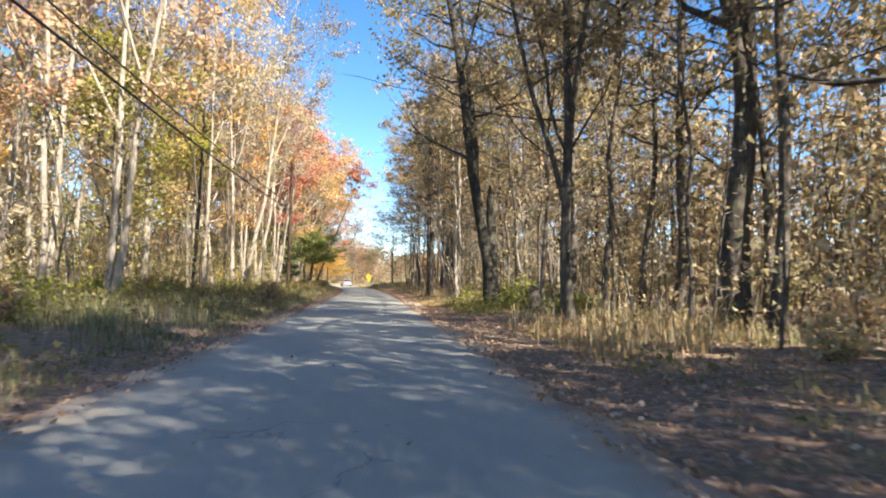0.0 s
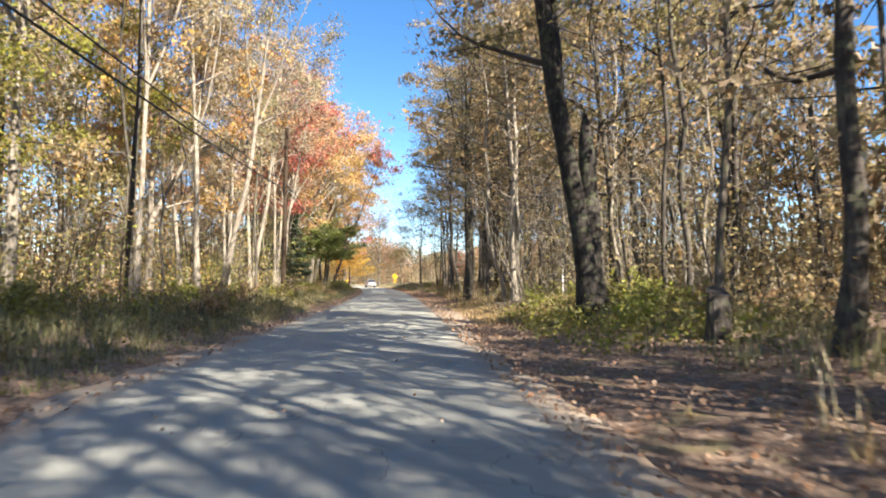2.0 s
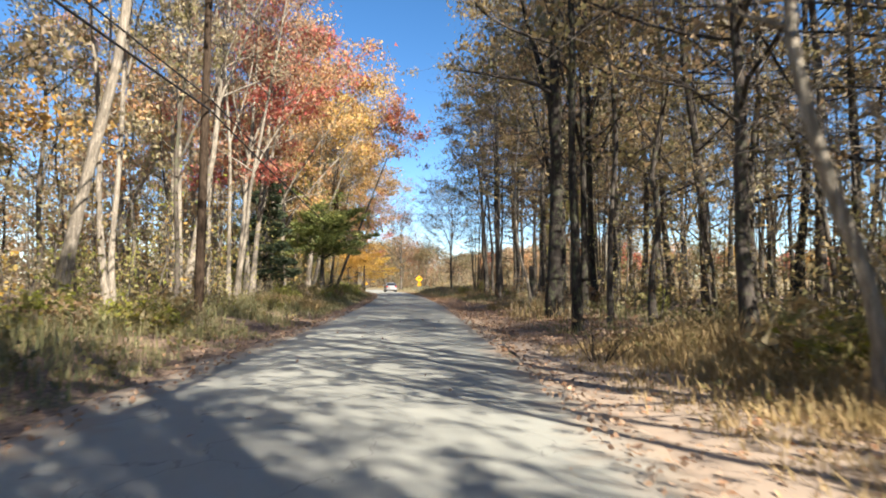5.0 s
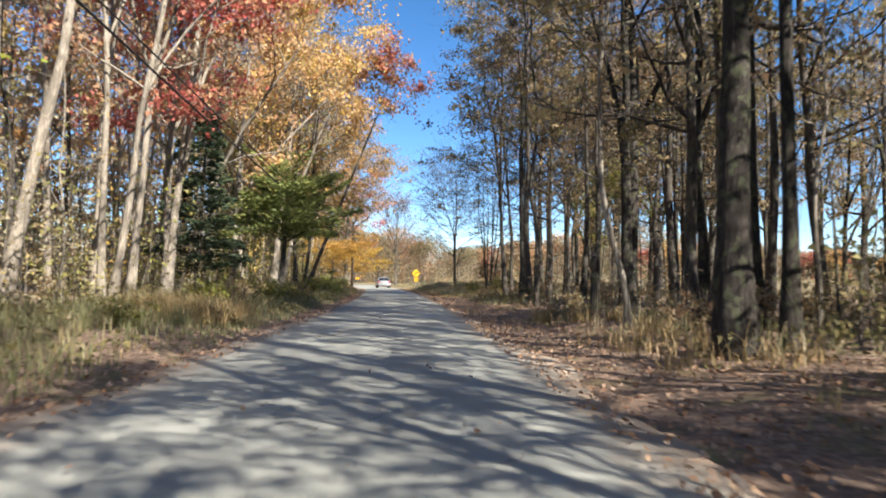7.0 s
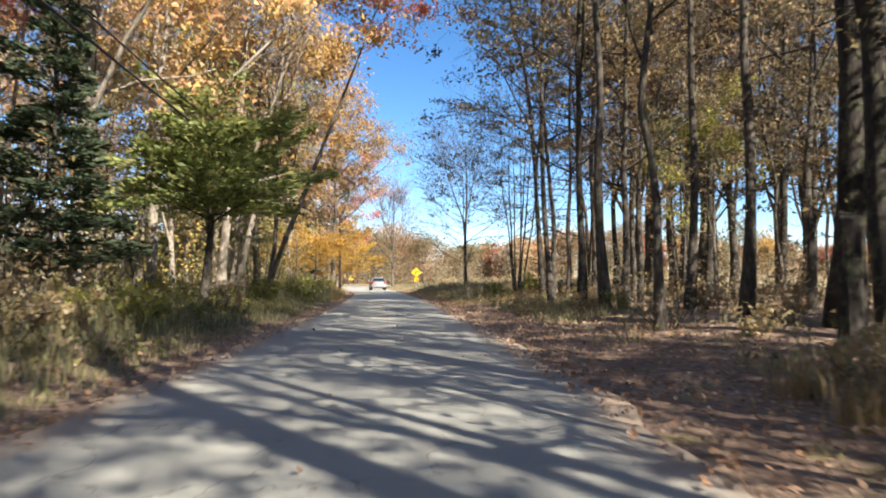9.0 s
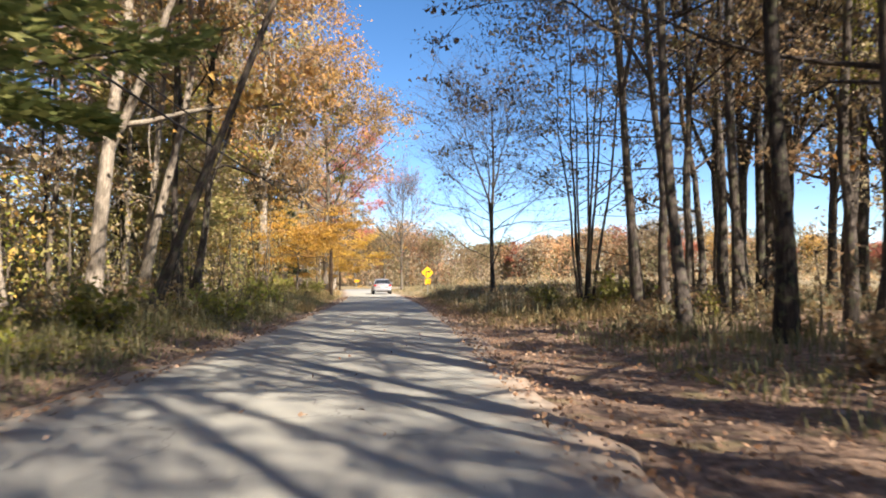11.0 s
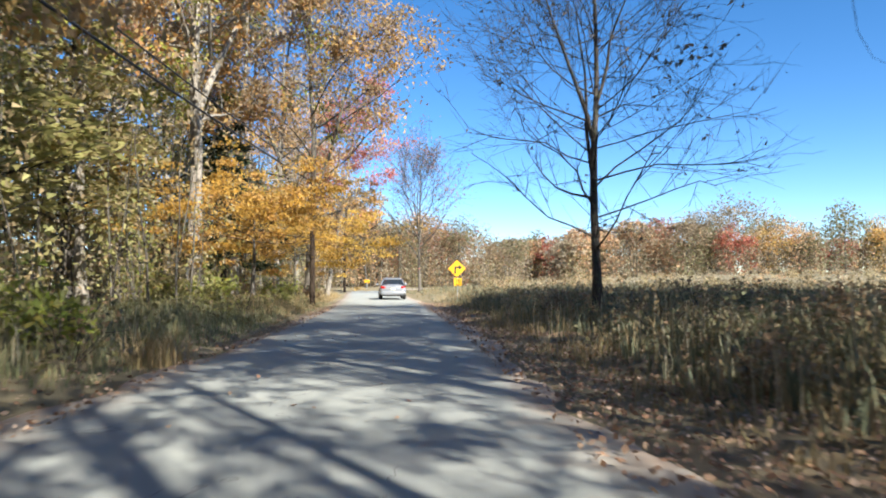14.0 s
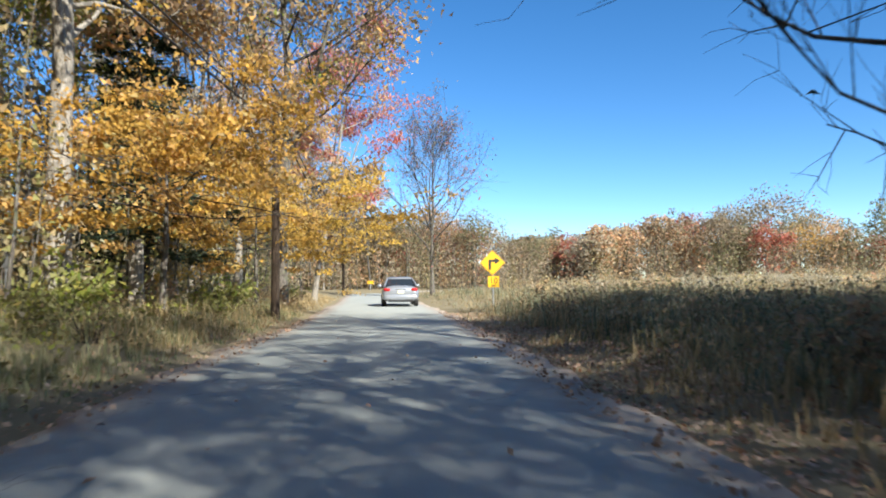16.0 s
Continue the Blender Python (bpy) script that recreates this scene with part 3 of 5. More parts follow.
COLOUR = {
    "orange": Kind(lambda: grow("tree", 41, 20, 0.24, 5, 5.4, 22, 10500, 0.16, BARK_PALE, [LEAF_ORANGE, LEAF_PINK], "tree with a full orange autumn crown", puff=0.62, forks=2)),
    "red": Kind(lambda: grow("tree", 42, 19, 0.2, 6, 4.8, 20, 9500, 0.15, BARK_PALE, [LEAF_RED, LEAF_PINK], "maple with a full red autumn crown", puff=0.6, forks=2)),
    "rust": Kind(lambda: grow("tree", 43, 20, 0.2, 6, 4.8, 20, 9000, 0.15, BARK_PALE, [LEAF_PINK, LEAF_ORANGE], "tree with a rust-pink autumn crown", puff=0.6, forks=2)),
    "lime": Kind(lambda: grow("tree", 45, 13, 0.12, 3.5, 3.2, 16, 6500, 0.11, BARK_GREY, [LEAF_LIME, LEAF_OLIVE_LIT], "understorey tree with yellow-green leaves", puff=0.5, forks=1)),
    "straw": Kind(lambda: grow("tree", 47, 17, 0.17, 3.4, 4.2, 20, 8000, 0.118, BARK_PALE, [LEAF_TAN, LEAF_LIME], "pale-barked tree with straw and olive leaves", puff=0.6, forks=1)),
    "olive": Kind(lambda: grow("tree", 46, 15, 0.15, 3.0, 4.2, 20, 9000, 0.118, BARK_DARK, [LEAF_OLIVE_LIT, LEAF_LIME], "leafy tree with olive-yellow foliage", puff=0.6, forks=1)),
}
VARIED = random.Random(5)
taken = []


def free_of(x, y, gap):
    if any((x - a) ** 2 + (y - b) ** 2 < gap * gap for a, b in taken):
        return False
    taken.append((x, y))
    return True


# trees that stand out, by the roadside to the right, then added shade casters
for kind, x, y, s, tall, tilt, turn in (
        (DARK[1], 8.9, 14.2, 1.15, 1.0, (0, 0), 0.3), (DARK[0], 5.85, 17.0, 0.62, 0.9, (0, 0), 1.0), (THIN[1], 7.3, 18.3, 1.0, 1.1, (1, 0), 2.0),
        (THIN[1], 9.1, 19.8, 1.3, 1.1, (2, 0), 0.5), (THIN[0], 8.9, 22.0, 1.1, 1.1, (-1, 0), 1.5), (THIN[0], 7.0, 24.0, 1.3, 1.2, (5, 0), 4.0),
        (THIN[1], 8.6, 29.0, 1.1, 1.2, (0, 0), 5.1), (THIN[1], 8.4, 30.0, 0.9, 1.2, (0, 0), 0.0),
        (OPEN[1], 4.75, 47.4, 0.4, 1.0, (0, 0), 3.0), (THIN[1], 5.9, 48.6, 0.9, 1.1, (1, 0), 0.2),
        (THIN[1], 6.8, 47.9, 1.1, 0.9, (0, 0), 2.0), (OPEN[2], 6.5, 54.0, 0.75, 1.1, (0, 0), 1.2), (OPEN[1], 5.35, 53.4, 0.9, 1.05, (0.5, 0), 0.8),
        (PALE[3], 6.9, 57.8, 0.8, 1.0, (0, 0), 2.4), (OPEN[0], 7.8, 57.4, 0.55, 1.0, (0, 0), 3.3), (THIN[2], 5.3, 58.2, 1.5, 1.1, (-4, 0), 0.9),
        (OPEN[2], 8.7, 62.2, 0.95, 1.0, (0, 0), 2.7), (OPEN[0], 8.2, 67.0, 0.85, 1.0, (0, 0), 1.7), (OPEN[1], 8.8, 69.3, 1.05, 1.0, (1, 0), 4.4),
        (THIN[1], 5.4, 70.0, 1.25, 1.1, (-2, 0), 3.0), (SLIM[0], 12.5, 76.5, 1.2, 1.1, (0, 0), 0.6), (OPEN[2], 6.4, 80.5, 0.9, 1.05, (0, 0), 1.9),
        # the SLIM pair near x 10 is added to shade the left verge
        (HIGH, 5.9, 83.4, 0.8, 0.85, (-2, 0), 2.9), (SLIM[1], 10.6, 88.5, 1.1, 1.1, (0, 0), 2.9), (SLIM[0], 9.8, 84.2, 1.1, 1.15, (0, 0), 0.9), (SLIM[0], 6.75, 86.9, 1.1, 1.0, (-1, 0), 4.1),
        (SLIM[1], 6.5, 88.4, 1.1, 1.1, (-3, 0), 5.0), (SLIM[0], 7.4, 87.2, 1.0, 0.95, (1, 0), 2.2),
        # far-right trees, mostly out of view, added to shade road and meadow
        (SLIM[0], 11.6, 90.6, 1.1, 1.05, (0, 0), 1.3), (DARK[2], 13.8, 95.0, 1.2, 1.05, (0, 0), 0.3), (OPEN[2], 12.8, 97.5, 1.1, 1.1, (0, 0), 2.3), (OPEN[2], 12.6, 93.6, 1.1, 1.05, (0, 0), 4.3), (DARK[0], 14.6, 97.4, 1.1, 1.1, (0, 0), 3.0), (DARK[1], 17.4, 95.6, 1.1, 1.05, (0, 0), 1.0), (DARK[0], 20.6, 98.0, 1.1, 1.1, (0, 0), 5.0), (DARK[1], 24.0, 96.0, 1.1, 1.05, (0, 0), 2.0), (DARK[0], 15.6, 101.0, 1.0, 1.0, (0, 0), 0.8), (DARK[1], 18.8, 103.6, 1.0, 1.0, (0, 0), 3.8), (DARK[0], 22.5, 105.8, 1.05, 1.0, (0, 0), 2.1), (DARK[1], 27.0, 104.0, 1.0, 1.0, (0, 0), 5.3), (DARK[0], 31.0, 107.0, 1.0, 1.0, (0, 0), 1.4)):
    free_of(x, y, 0)
    kind.at(x, y, turn, s, tall, tilt, group="roadside trees")
# and to the left
for kind, x, y, s, tall, tilt, turn in (
        (PALE[1], -8.1, 23.0, 1.1, 1.0, (3, 0), 0.3), (PALE[0], -9.7, 31.0, 1.2, 1.0, (0, 0), 1.0), (PALE[3], -10.4, 29.8, 1.0, 1.0, (1, 0), 2.0),
        (PALE[0], -8.4, 36.7, 0.8, 1.0, (2, 0), 3.0), (DARK[2], -9.3, 38.3, 0.85, 1.1, (0, 0), 0.3), (PALE[0], -8.2, 43.3, 0.95, 1.0, (0, 0), 4.0),
        (PALE[3], -9.0, 46.0, 0.9, 1.0, (0, 0), 5.0), (PALE[2], -8.6, 48.6, 1.0, 1.0, (4, 0), 0.0), (PALE[1], -9.3, 53.3, 1.0, 1.0, (1, 0), 2.5),
        (PALE[3], -8.6, 57.0, 0.9, 1.1, (0, 0), 0.9), (PALE[2], -9.8, 61.0, 1.0, 1.0, (2, 0), 0.4), (PALE[1], -8.5, 63.8, 1.0, 1.05, (3, 0), 4.2),
        (PALE[0], -11.4, 68.9, 1.0, 1.0, (0, 0), 1.7), (COLOUR["red"], -9.2, 70.2, 0.9, 0.95, (5, 0), 1.1), (COLOUR["rust"], -9.6, 76.2, 0.95, 1.0, (4, 0), 0.2),
        (PALE[0], -17.5, 84.0, 1.0, 1.0, (0, 0), 3.0), (PALE[2], -9.6, 93.0, 0.95, 1.0, (5, 0), 0.0), (DARK[2], -8.15, 94.1, 0.85, 1.05, (4, 0), 2.8),
        (DARK[2], -8.7, 94.1, 0.85, 1.1, (2, 0), 3.9), (PALE[3], -11.4, 91.4, 0.95, 1.0, (2, 0), 5.6), (PALE[0], -14.2, 115.0, 1.0, 1.0, (0, 0), 4.9),
        (COLOUR["red"], -10.2, 72.5, 0.85, 0.95, (2, 0), 0.0), (COLOUR["rust"], -10.6, 84.0, 1.05, 1.05, (4, 0), 1.0), (PALE[0], -9.0, 66.5, 0.95, 1.0, (3, 0), 2.0), (COLOUR["orange"], -9.4, 89.6, 0.95, 1.0, (4, 0), 3.0),
        (COLOUR["straw"], -11.4, 101.0, 1.0, 1.2, (2, 0), 0.0), (PALE[0], -10.5, 95.5, 1.0, 1.1, (5, 0), 3.3), (PALE[2], -9.6, 60.0, 0.8, 0.95, (0, 0), 2.0),
        (COLOUR["lime"], -9.2, 26.0, 0.9, 0.8, (0, 0), 0.0), (COLOUR["lime"], -10.4, 41.0, 0.9, 0.9, (0, 0), 2.0), (COLOUR["olive"], -12.2, 35.0, 0.9, 0.9, (0, 0), 1.0),
        (COLOUR["orange"], -11.5, 46.0, 0.8, 0.8, (0, 0), 4.0), (COLOUR["straw"], -11.0, 88.0, 0.8, 0.8, (0, 0), 0.0), (COLOUR["straw"], -12.0, 97.0, 0.9, 0.8, (0, 0), 4.0),
        (COLOUR["lime"], -14.5, 121.0, 1.0, 1.0, (0, 0), 3.0), (COLOUR["straw"], -11.6, 130.0, 1.0, 1.3, (3, 0), 0.7), (COLOUR["red"], -9.6, 137.0, 0.7, 0.85, (9, 0), 2.0),
        (COLOUR["straw"], -12.0, 124.0, 1.0, 1.25, (2, 0), 5.0), (COLOUR["rust"], -14.0, 146.0, 0.9, 0.9, (0, 0), 5.0), (COLOUR["orange"], -16.0, 154.0, 0.8, 0.8, (0, 0), 2.0)):
    free_of(x, y, 0)
    kind.at(x, y, turn, s, tall, tilt, group="roadside trees")
# unseen trees behind and beside the start of the way, added for shade
for kind, x, y, s, turn in ((BROAD[0], 6.6, -2.0, 1.1, 0.0), (BROAD[1], 7.4, -8.0, 1.1, 1.0), (DARK[0], 9.4, -5.0, 1.0, 2.0), (DARK[1], 10.4, -12.0, 1.0, 3.0), (BROAD[0], 8.0, -15.0, 1.1, 4.0),
                            (DARK[0], 12.6, -2.4, 1.0, 5.0), (DARK[1], 13.4, -18.0, 1.0, 0.5), (BROAD[1], 7.6, 4.6, 1.0, 2.6), (DARK[1], 15.6, -8.0, 1.05, 1.6), (DARK[0], 6.4, -20.0, 1.0, 0.9)):
    free_of(x, y, 0)
    kind.at(x, y, turn, s, None, group="roadside trees")
# places where the sun comes through to the ground: no crown stands in its way
LIT = ((5.5, 53.0), (5.0, 56.0), (5.5, 13.0), (6.5, 15.0), (5.0, 23.0), (6.5, 26.0), (5.2, 29.8), (6.5, 31.5), (7.5, 33.5), (-4.7, 60.3), (5.0, 35.5), (3.0, 40.0), (-1.0, 54.0), (4.5, 84.0), (4.5, 89.0), (-2.0, 59.5), (0.5, 78.0),
       (4.0, 42.0), (-1.0, 62.0), (-1.5, 97.0), (-5.5, 78.0), (-5.0, 81.5), (-0.5, 93.0))


def shades(x, y):
    for a, b in LIT:
        along = (x - a) * math.sin(SUN_AZ) - (y - b) * math.cos(SUN_AZ)
        aside = (x - a) * math.cos(SUN_AZ) + (y - b) * math.sin(SUN_AZ)
        if 4 < along < 30 and abs(aside) < 2.4:
            return True
    return False


# tall trees with high crowns, mostly added to cast shade on the ground
for n, (x, y) in enumerate(((9.0, 77.2), (9.6, 90.2), (7.8, 25.6), (8.6, 0.4), (7.4, -12.0), (9.8, 62.0), (9.5, 30.8), (10.6, 34.6), (6.3, 77.0), (10.5, 10.0), (9.2, 13.2), (8.6, 6.6), (10.2, 3.5), (12.0, 5.0),
                          (12.5, 24.0), (13.5, 28.5), (12.0, 33.0), (12.5, 43.5), (13.5, 48.0), (12.6, 66.0), (8.2, 72.0), (8.6, 86.8), (10.2, 68.0), (12.6, 50.2), (14.2, 51.4))):
    if 15 < y < 60 and shades(x, y):
        continue
    free_of(x, y, 0)
    HIGH.at(x, y, n * 1.3, 0.9 + 0.03 * (n % 5), 1.0, group="roadside trees")
# yellow-olive understorey to the right
for kind, x, y, s, turn in ((COLOUR["olive"], 13.2, 30.5, 0.75, 0.0), (COLOUR["olive"], 16.0, 22.0, 0.85, 4.0), (COLOUR["lime"], 16.5, 25.0, 1.0, 1.0),
                            (COLOUR["lime"], 15.5, 33.5, 0.9, 3.0), (COLOUR["olive"], 12.4, 40.0, 0.7, 1.0), (COLOUR["olive"], 13.5, 6.5, 1.0, 5.0), (COLOUR["olive"], 9.0, -1.5, 1.0, 0.7),
                            (COLOUR["lime"], 11.0, 51.0, 0.9, 0.2), (COLOUR["orange"], 19.0, 12.0, 0.7, 0.0), (COLOUR["lime"], 13.0, 84.0, 0.7, 2.0)):
    if y > 15 and shades(x, y):
        continue
    free_of(x, y, 0)
    kind.at(x, y, turn, s, None, group="understorey trees")

# boughs reaching over the road from the right, with trees added to shade it
for n, (x, y, s, turn) in enumerate(((6.9, 20.6, 1.05, 0.7), (6.2, 41.6, 0.78, 1.0), (8.2, 33.8, 1.05, 3.0), (14.8, 38.4, 1.15, 0.2), (8.0, 8.0, 1.05, 1.2), (9.8, 4.6, 1.1, 3.9), (11.6, 17.2, 1.1, 2.6), (10.8, 38.0, 1.1, 1.6), (9.0, 41.5, 0.8, 2.2), (10.0, 19.4, 1.0, 4.4), (11.6, 52.0, 1.0, 5.4), (13.6, 64.5, 1.1, 2.9))):
    free_of(x, y, 0)
    BROAD[n % 2].at(x, y, turn, s, None, (-1, 0), group="roadside trees")
for n, (x, y, s, turn) in enumerate(((9.4, 91.4, 0.9, 2.0), (7.8, 80.2, 0.85, 5.2), (9.4, 50.6, 1.1, 3.1), (7.6, 60.2, 1.0, 0.4))):
    free_of(x, y, 0)
    BROAD[n % 2].at(x, y, turn, s, None, (-2, 0), group="roadside trees")

# the woods behind, thinning out with depth
for count, kinds, x0, x1, y0, y1, gap in (
        (18, PALE, -16, -9.8, 4, 98, 2.0), (64, DEEP, -46, -15, 0, 150, 2.0), (60, THIN, -30, -8.2, 10, 98, 1.0), (14, THIN, -30, -14, 98, 150, 1.0), (7, [COLOUR["orange"], COLOUR["rust"], COLOUR["lime"]], -24, -14, 20, 140, 3.0),
        # DARK and DEEP at y 86 to 97 are added to shade the meadow
        (9, DARK, 8.5, 15, -30, 42, 2.4), (6, OPEN, 8.5, 15, 42, 60, 2.4), (16, DEEP[2:], 14, 30, -34, 42, 2.4), (8, DEEP[2:], 16, 30, 42, 62, 2.4), (46, THIN, 6.6, 30, -4, 58, 1.0), (9, THIN, 6.8, 30, 58, 82, 1.0), (2, OPEN, 9.5, 18, 60, 90, 2.2), (11, [COLOUR["straw"], PALE[3], PALE[0]], -24, -12.5, 98, 142, 2.0), (10, DARK[:2] + DEEP[2:], 13, 34, 86, 97, 2.2), (4, OPEN, 13, 30, 74, 86, 2.2),
        (9, THIN, 8.6, 20, 76, 94, 0.7), (8, PALE, -30, -9, -18, 4, 2.5), (20, DEEP, -34, -12, 150, 215, 2.5), (14, SLIM + OPEN[2:] + PALE[3:], -34, -6, 172, 206, 2.0)):
    done = tries = 0
    while done < count and tries < count * 30:
        tries += 1
        x, y = VARIED.uniform(x0, x1), VARIED.uniform(y0, y1)
        if abs(x - float(road_x(y))) < 6.0 or (x > 0 and y < 88 and (kinds is not THIN or y < 32 or y > 70) and shades(x, y)) or (y > 140 and abs(x - float(road_x(y))) < 8) or not free_of(x, y, gap):
            continue
        done += 1
        VARIED.choice(kinds).at(x, y, VARIED.uniform(0, 6.28), VARIED.uniform(0.7, 1.1), VARIED.uniform(0.85, 1.1), (VARIED.gauss(0, 2), VARIED.gauss(0, 2)), group="woodland trees")

# single trees of their own shape
twin = grow("tree", 59, 19, 0.3, 6.0, 5.2, 22, 7000, 0.125, BARK_BLACK, [LEAF_OLIVE, LEAF_BROWN], "old leaning dark tree beside a broken second stem", lean=(-0.17, 0.02), rising=0.4, forks=1, flat=0.4, wander=0.03,
            stub=(-0.2, 0.15, 5.4, 0.24))
twin.matrix_basis = put(None, 5.95, 28.3)
big = grow("tree", 52, 22, 0.34, 6.5, 7.6, 34, 27000, 0.15, BARK_PALE, [LEAF_ORANGE, LEAF_BROWN], "great spreading tree with a full golden-orange crown", subs=6, puff=0.7, forks=3, clump=45)
big.matrix_basis = put(None, -11.2, 115.6, 0.4)
rusty = grow("tree", 49, 19, 0.26, 5.0, 6.4, 30, 17000, 0.15, BARK_GREY, [LEAF_BROWN, LEAF_ORANGE], "tall tree with a dense brown and rust crown", subs=6, puff=0.65, forks=2, clump=45)
rusty.matrix_basis = put(None, -8.8, 127.0, 2.6)
layer = grow("tree", 53, 4.9, 0.11, 2.7, 4.9, 22, 22000, 0.085, BARK_GREY, [LEAF_YELLOW, LEAF_ORANGE], "low tree with spreading tiers of yellow leaves", rising=0.08, puff=0.4, flat=0.28, subs=7, clump=70, lift=0.0)
layer.matrix_basis = put(None, -9.0, 116.6, 0.0)
copy_thing(layer, put(None, -9.0, 124.5, 2.0, 0.85))
maple = grow("tree", 58, 16.0, 0.14, 12.0, 2.6, 10, 2600, 0.14, BARK_GREY, [LEAF_RED, LEAF_PINK], "leaning maple with a red crown over the road", puff=0.45, crown_low=12.0)
maple.matrix_basis = put(None, -6.8, 87.6, 1.0, tilt=(21, 0))
lone = grow("tree", 54, 11.8, 0.14, 2.0, 4.3, 84, 1000, 0.08, BARK_DARK, [LEAF_DARK], "lone, nearly bare dark tree standing in rough grass", subs=8, twigs=5, rising=1.3, level=0.02, puff=0.12, stout=0.6, lift=0.03, wander=0.025, clump=3, forks=3, fork_at=4.0)
lone.matrix_basis = put(None, 3.98, 106.6, 0.6)
far_bare = grow("tree", 55, 14.5, 0.17, 2.6, 5.2, 44, 3400, 0.11, BARK_GREY, [HAZY_BROWN, HAZY_RED], "bare grey tree with a few red leaves", subs=9, twigs=6, rising=1.2, clump=4, forks=2, fork_at=5.0)
far_bare.matrix_basis = put(None, -3.6, 156.0, 0.0)
cluster = grow("tree", 56, 12.5, 0.052, 2.8, 4.2, 49, 7500, 0.08, BARK_DARK, [LEAF_DARK, LEAF_BROWN], "clump of slim dark stems at the meadow edge", stems=7, subs=5, twigs=2, rising=0.3, puff=0.42, clump=22, flat=0.25)
cluster.matrix_basis = put(None, 5.7, 91.6, 0.0)
copy_thing(cluster, put(None, 11.5, 84.0, 2.0, 0.95))
copy_thing(cluster, put(None, 11.6, 71.0, 4.0, 1.0))
viny = grow("tree", 57, 15, 0.12, 4.0, 2.8, 20, 1200, 0.13, BARK_PALE, [LEAF_TAN, LEAF_OLIVE], "pale twin-stemmed tree hung with bare vines", stems=2, subs=5, dead=8, wander=0.09)
viny.matrix_basis = put(None, 5.45, 36.6, 1.2)
dark_fir = conifer("conifer", 61, 9.0, 0.15, 1.6, 2.7, 9500, NEEDLE_DARK, "dark green conifer with drooping branches by the verge", tip=0.2, count=44)
dark_fir.matrix_basis = put(None, -9.3, 74.4)
for x, y, s, turn in ((-14.2, 111.5, 1.3, 2.0), (-13.2, 105.0, 1.0, 1.0), (-12.8, 98.8, 0.9, 3.0), (-12.6, 122.6, 1.3, 4.0)):
    if y > 120:
        copy_thing(dark_fir, put(None, x, y, turn, s))
    elif y > 110:
        old_fir = conifer("conifer", 63, 9.8, 0.16, 2.4, 3.2, 8500, NEEDLE_OLD, "shaded conifer with olive-brown needles under taller trees")
        old_fir.matrix_basis = put(None, x, y, turn, s)
    else:
        old_fir = copy_thing(old_fir, put(None, x, y, turn, s))
green_fir = conifer("conifer", 62, 6.6, 0.17, 3.0, 4.1, 13000, NEEDLE_GREEN, "broad lighter green conifer by the verge", tip=0.45, droop=-0.03, top=0.4, swell=0.5, count=40)
green_fir.matrix_basis = put(None, -6.35, 78.0)



def vines(x, y, seed):
    """Bare vines hanging down a trunk."""
    rng = np.random.default_rng(seed)
    t = Tubes()
    for _ in range(16):
        a = rng.uniform(0, 6.28)
        p = bend(rng, (0.35 * math.cos(a), 0.35 * math.sin(a), -0.1), (rng.normal() * 0.2, rng.normal() * 0.2, 1), rng.uniform(3, 8), 9, 0.22, 0.1)
        t.add(p, np.linspace(0.018, 0.006, 9), 4)
    for _ in range(34):
        a, out = rng.uniform(0, 6.28), rng.uniform(0.3, 1.3)
        p = bend(rng, (0.1 * math.cos(a), 0.1 * math.sin(a), rng.uniform(2.2, 7.0)), (math.cos(a) * out, math.sin(a) * out, 0.5), rng.uniform(1.5, 4.2), 10, 0.12, -0.2)
        t.add(p, np.linspace(0.012, 0.004, 10), 3)
    ob = tagged(new("vine", t.mesh("vine", BARK_PALE)), "tangle of bare grey vines round a pale trunk", "vine")
    ob.matrix_basis = put(None, x, y)


THIN[2].at(5.0, 37.0, 0.4, 1.6, 1.2, (-5, 0))
vines(5.45, 36.6, 1)
vines(6.9, 37.6, 2)
for n, (x, y) in enumerate(((8.4, 33.6), (9.4, 36.4), (7.9, 40.2), (10.2, 31.6))):
    THIN[2].at(x, y, n * 1.7, 1.3, 1.1, (n - 1.5, 0))
    vines(x, y, 3 + n)


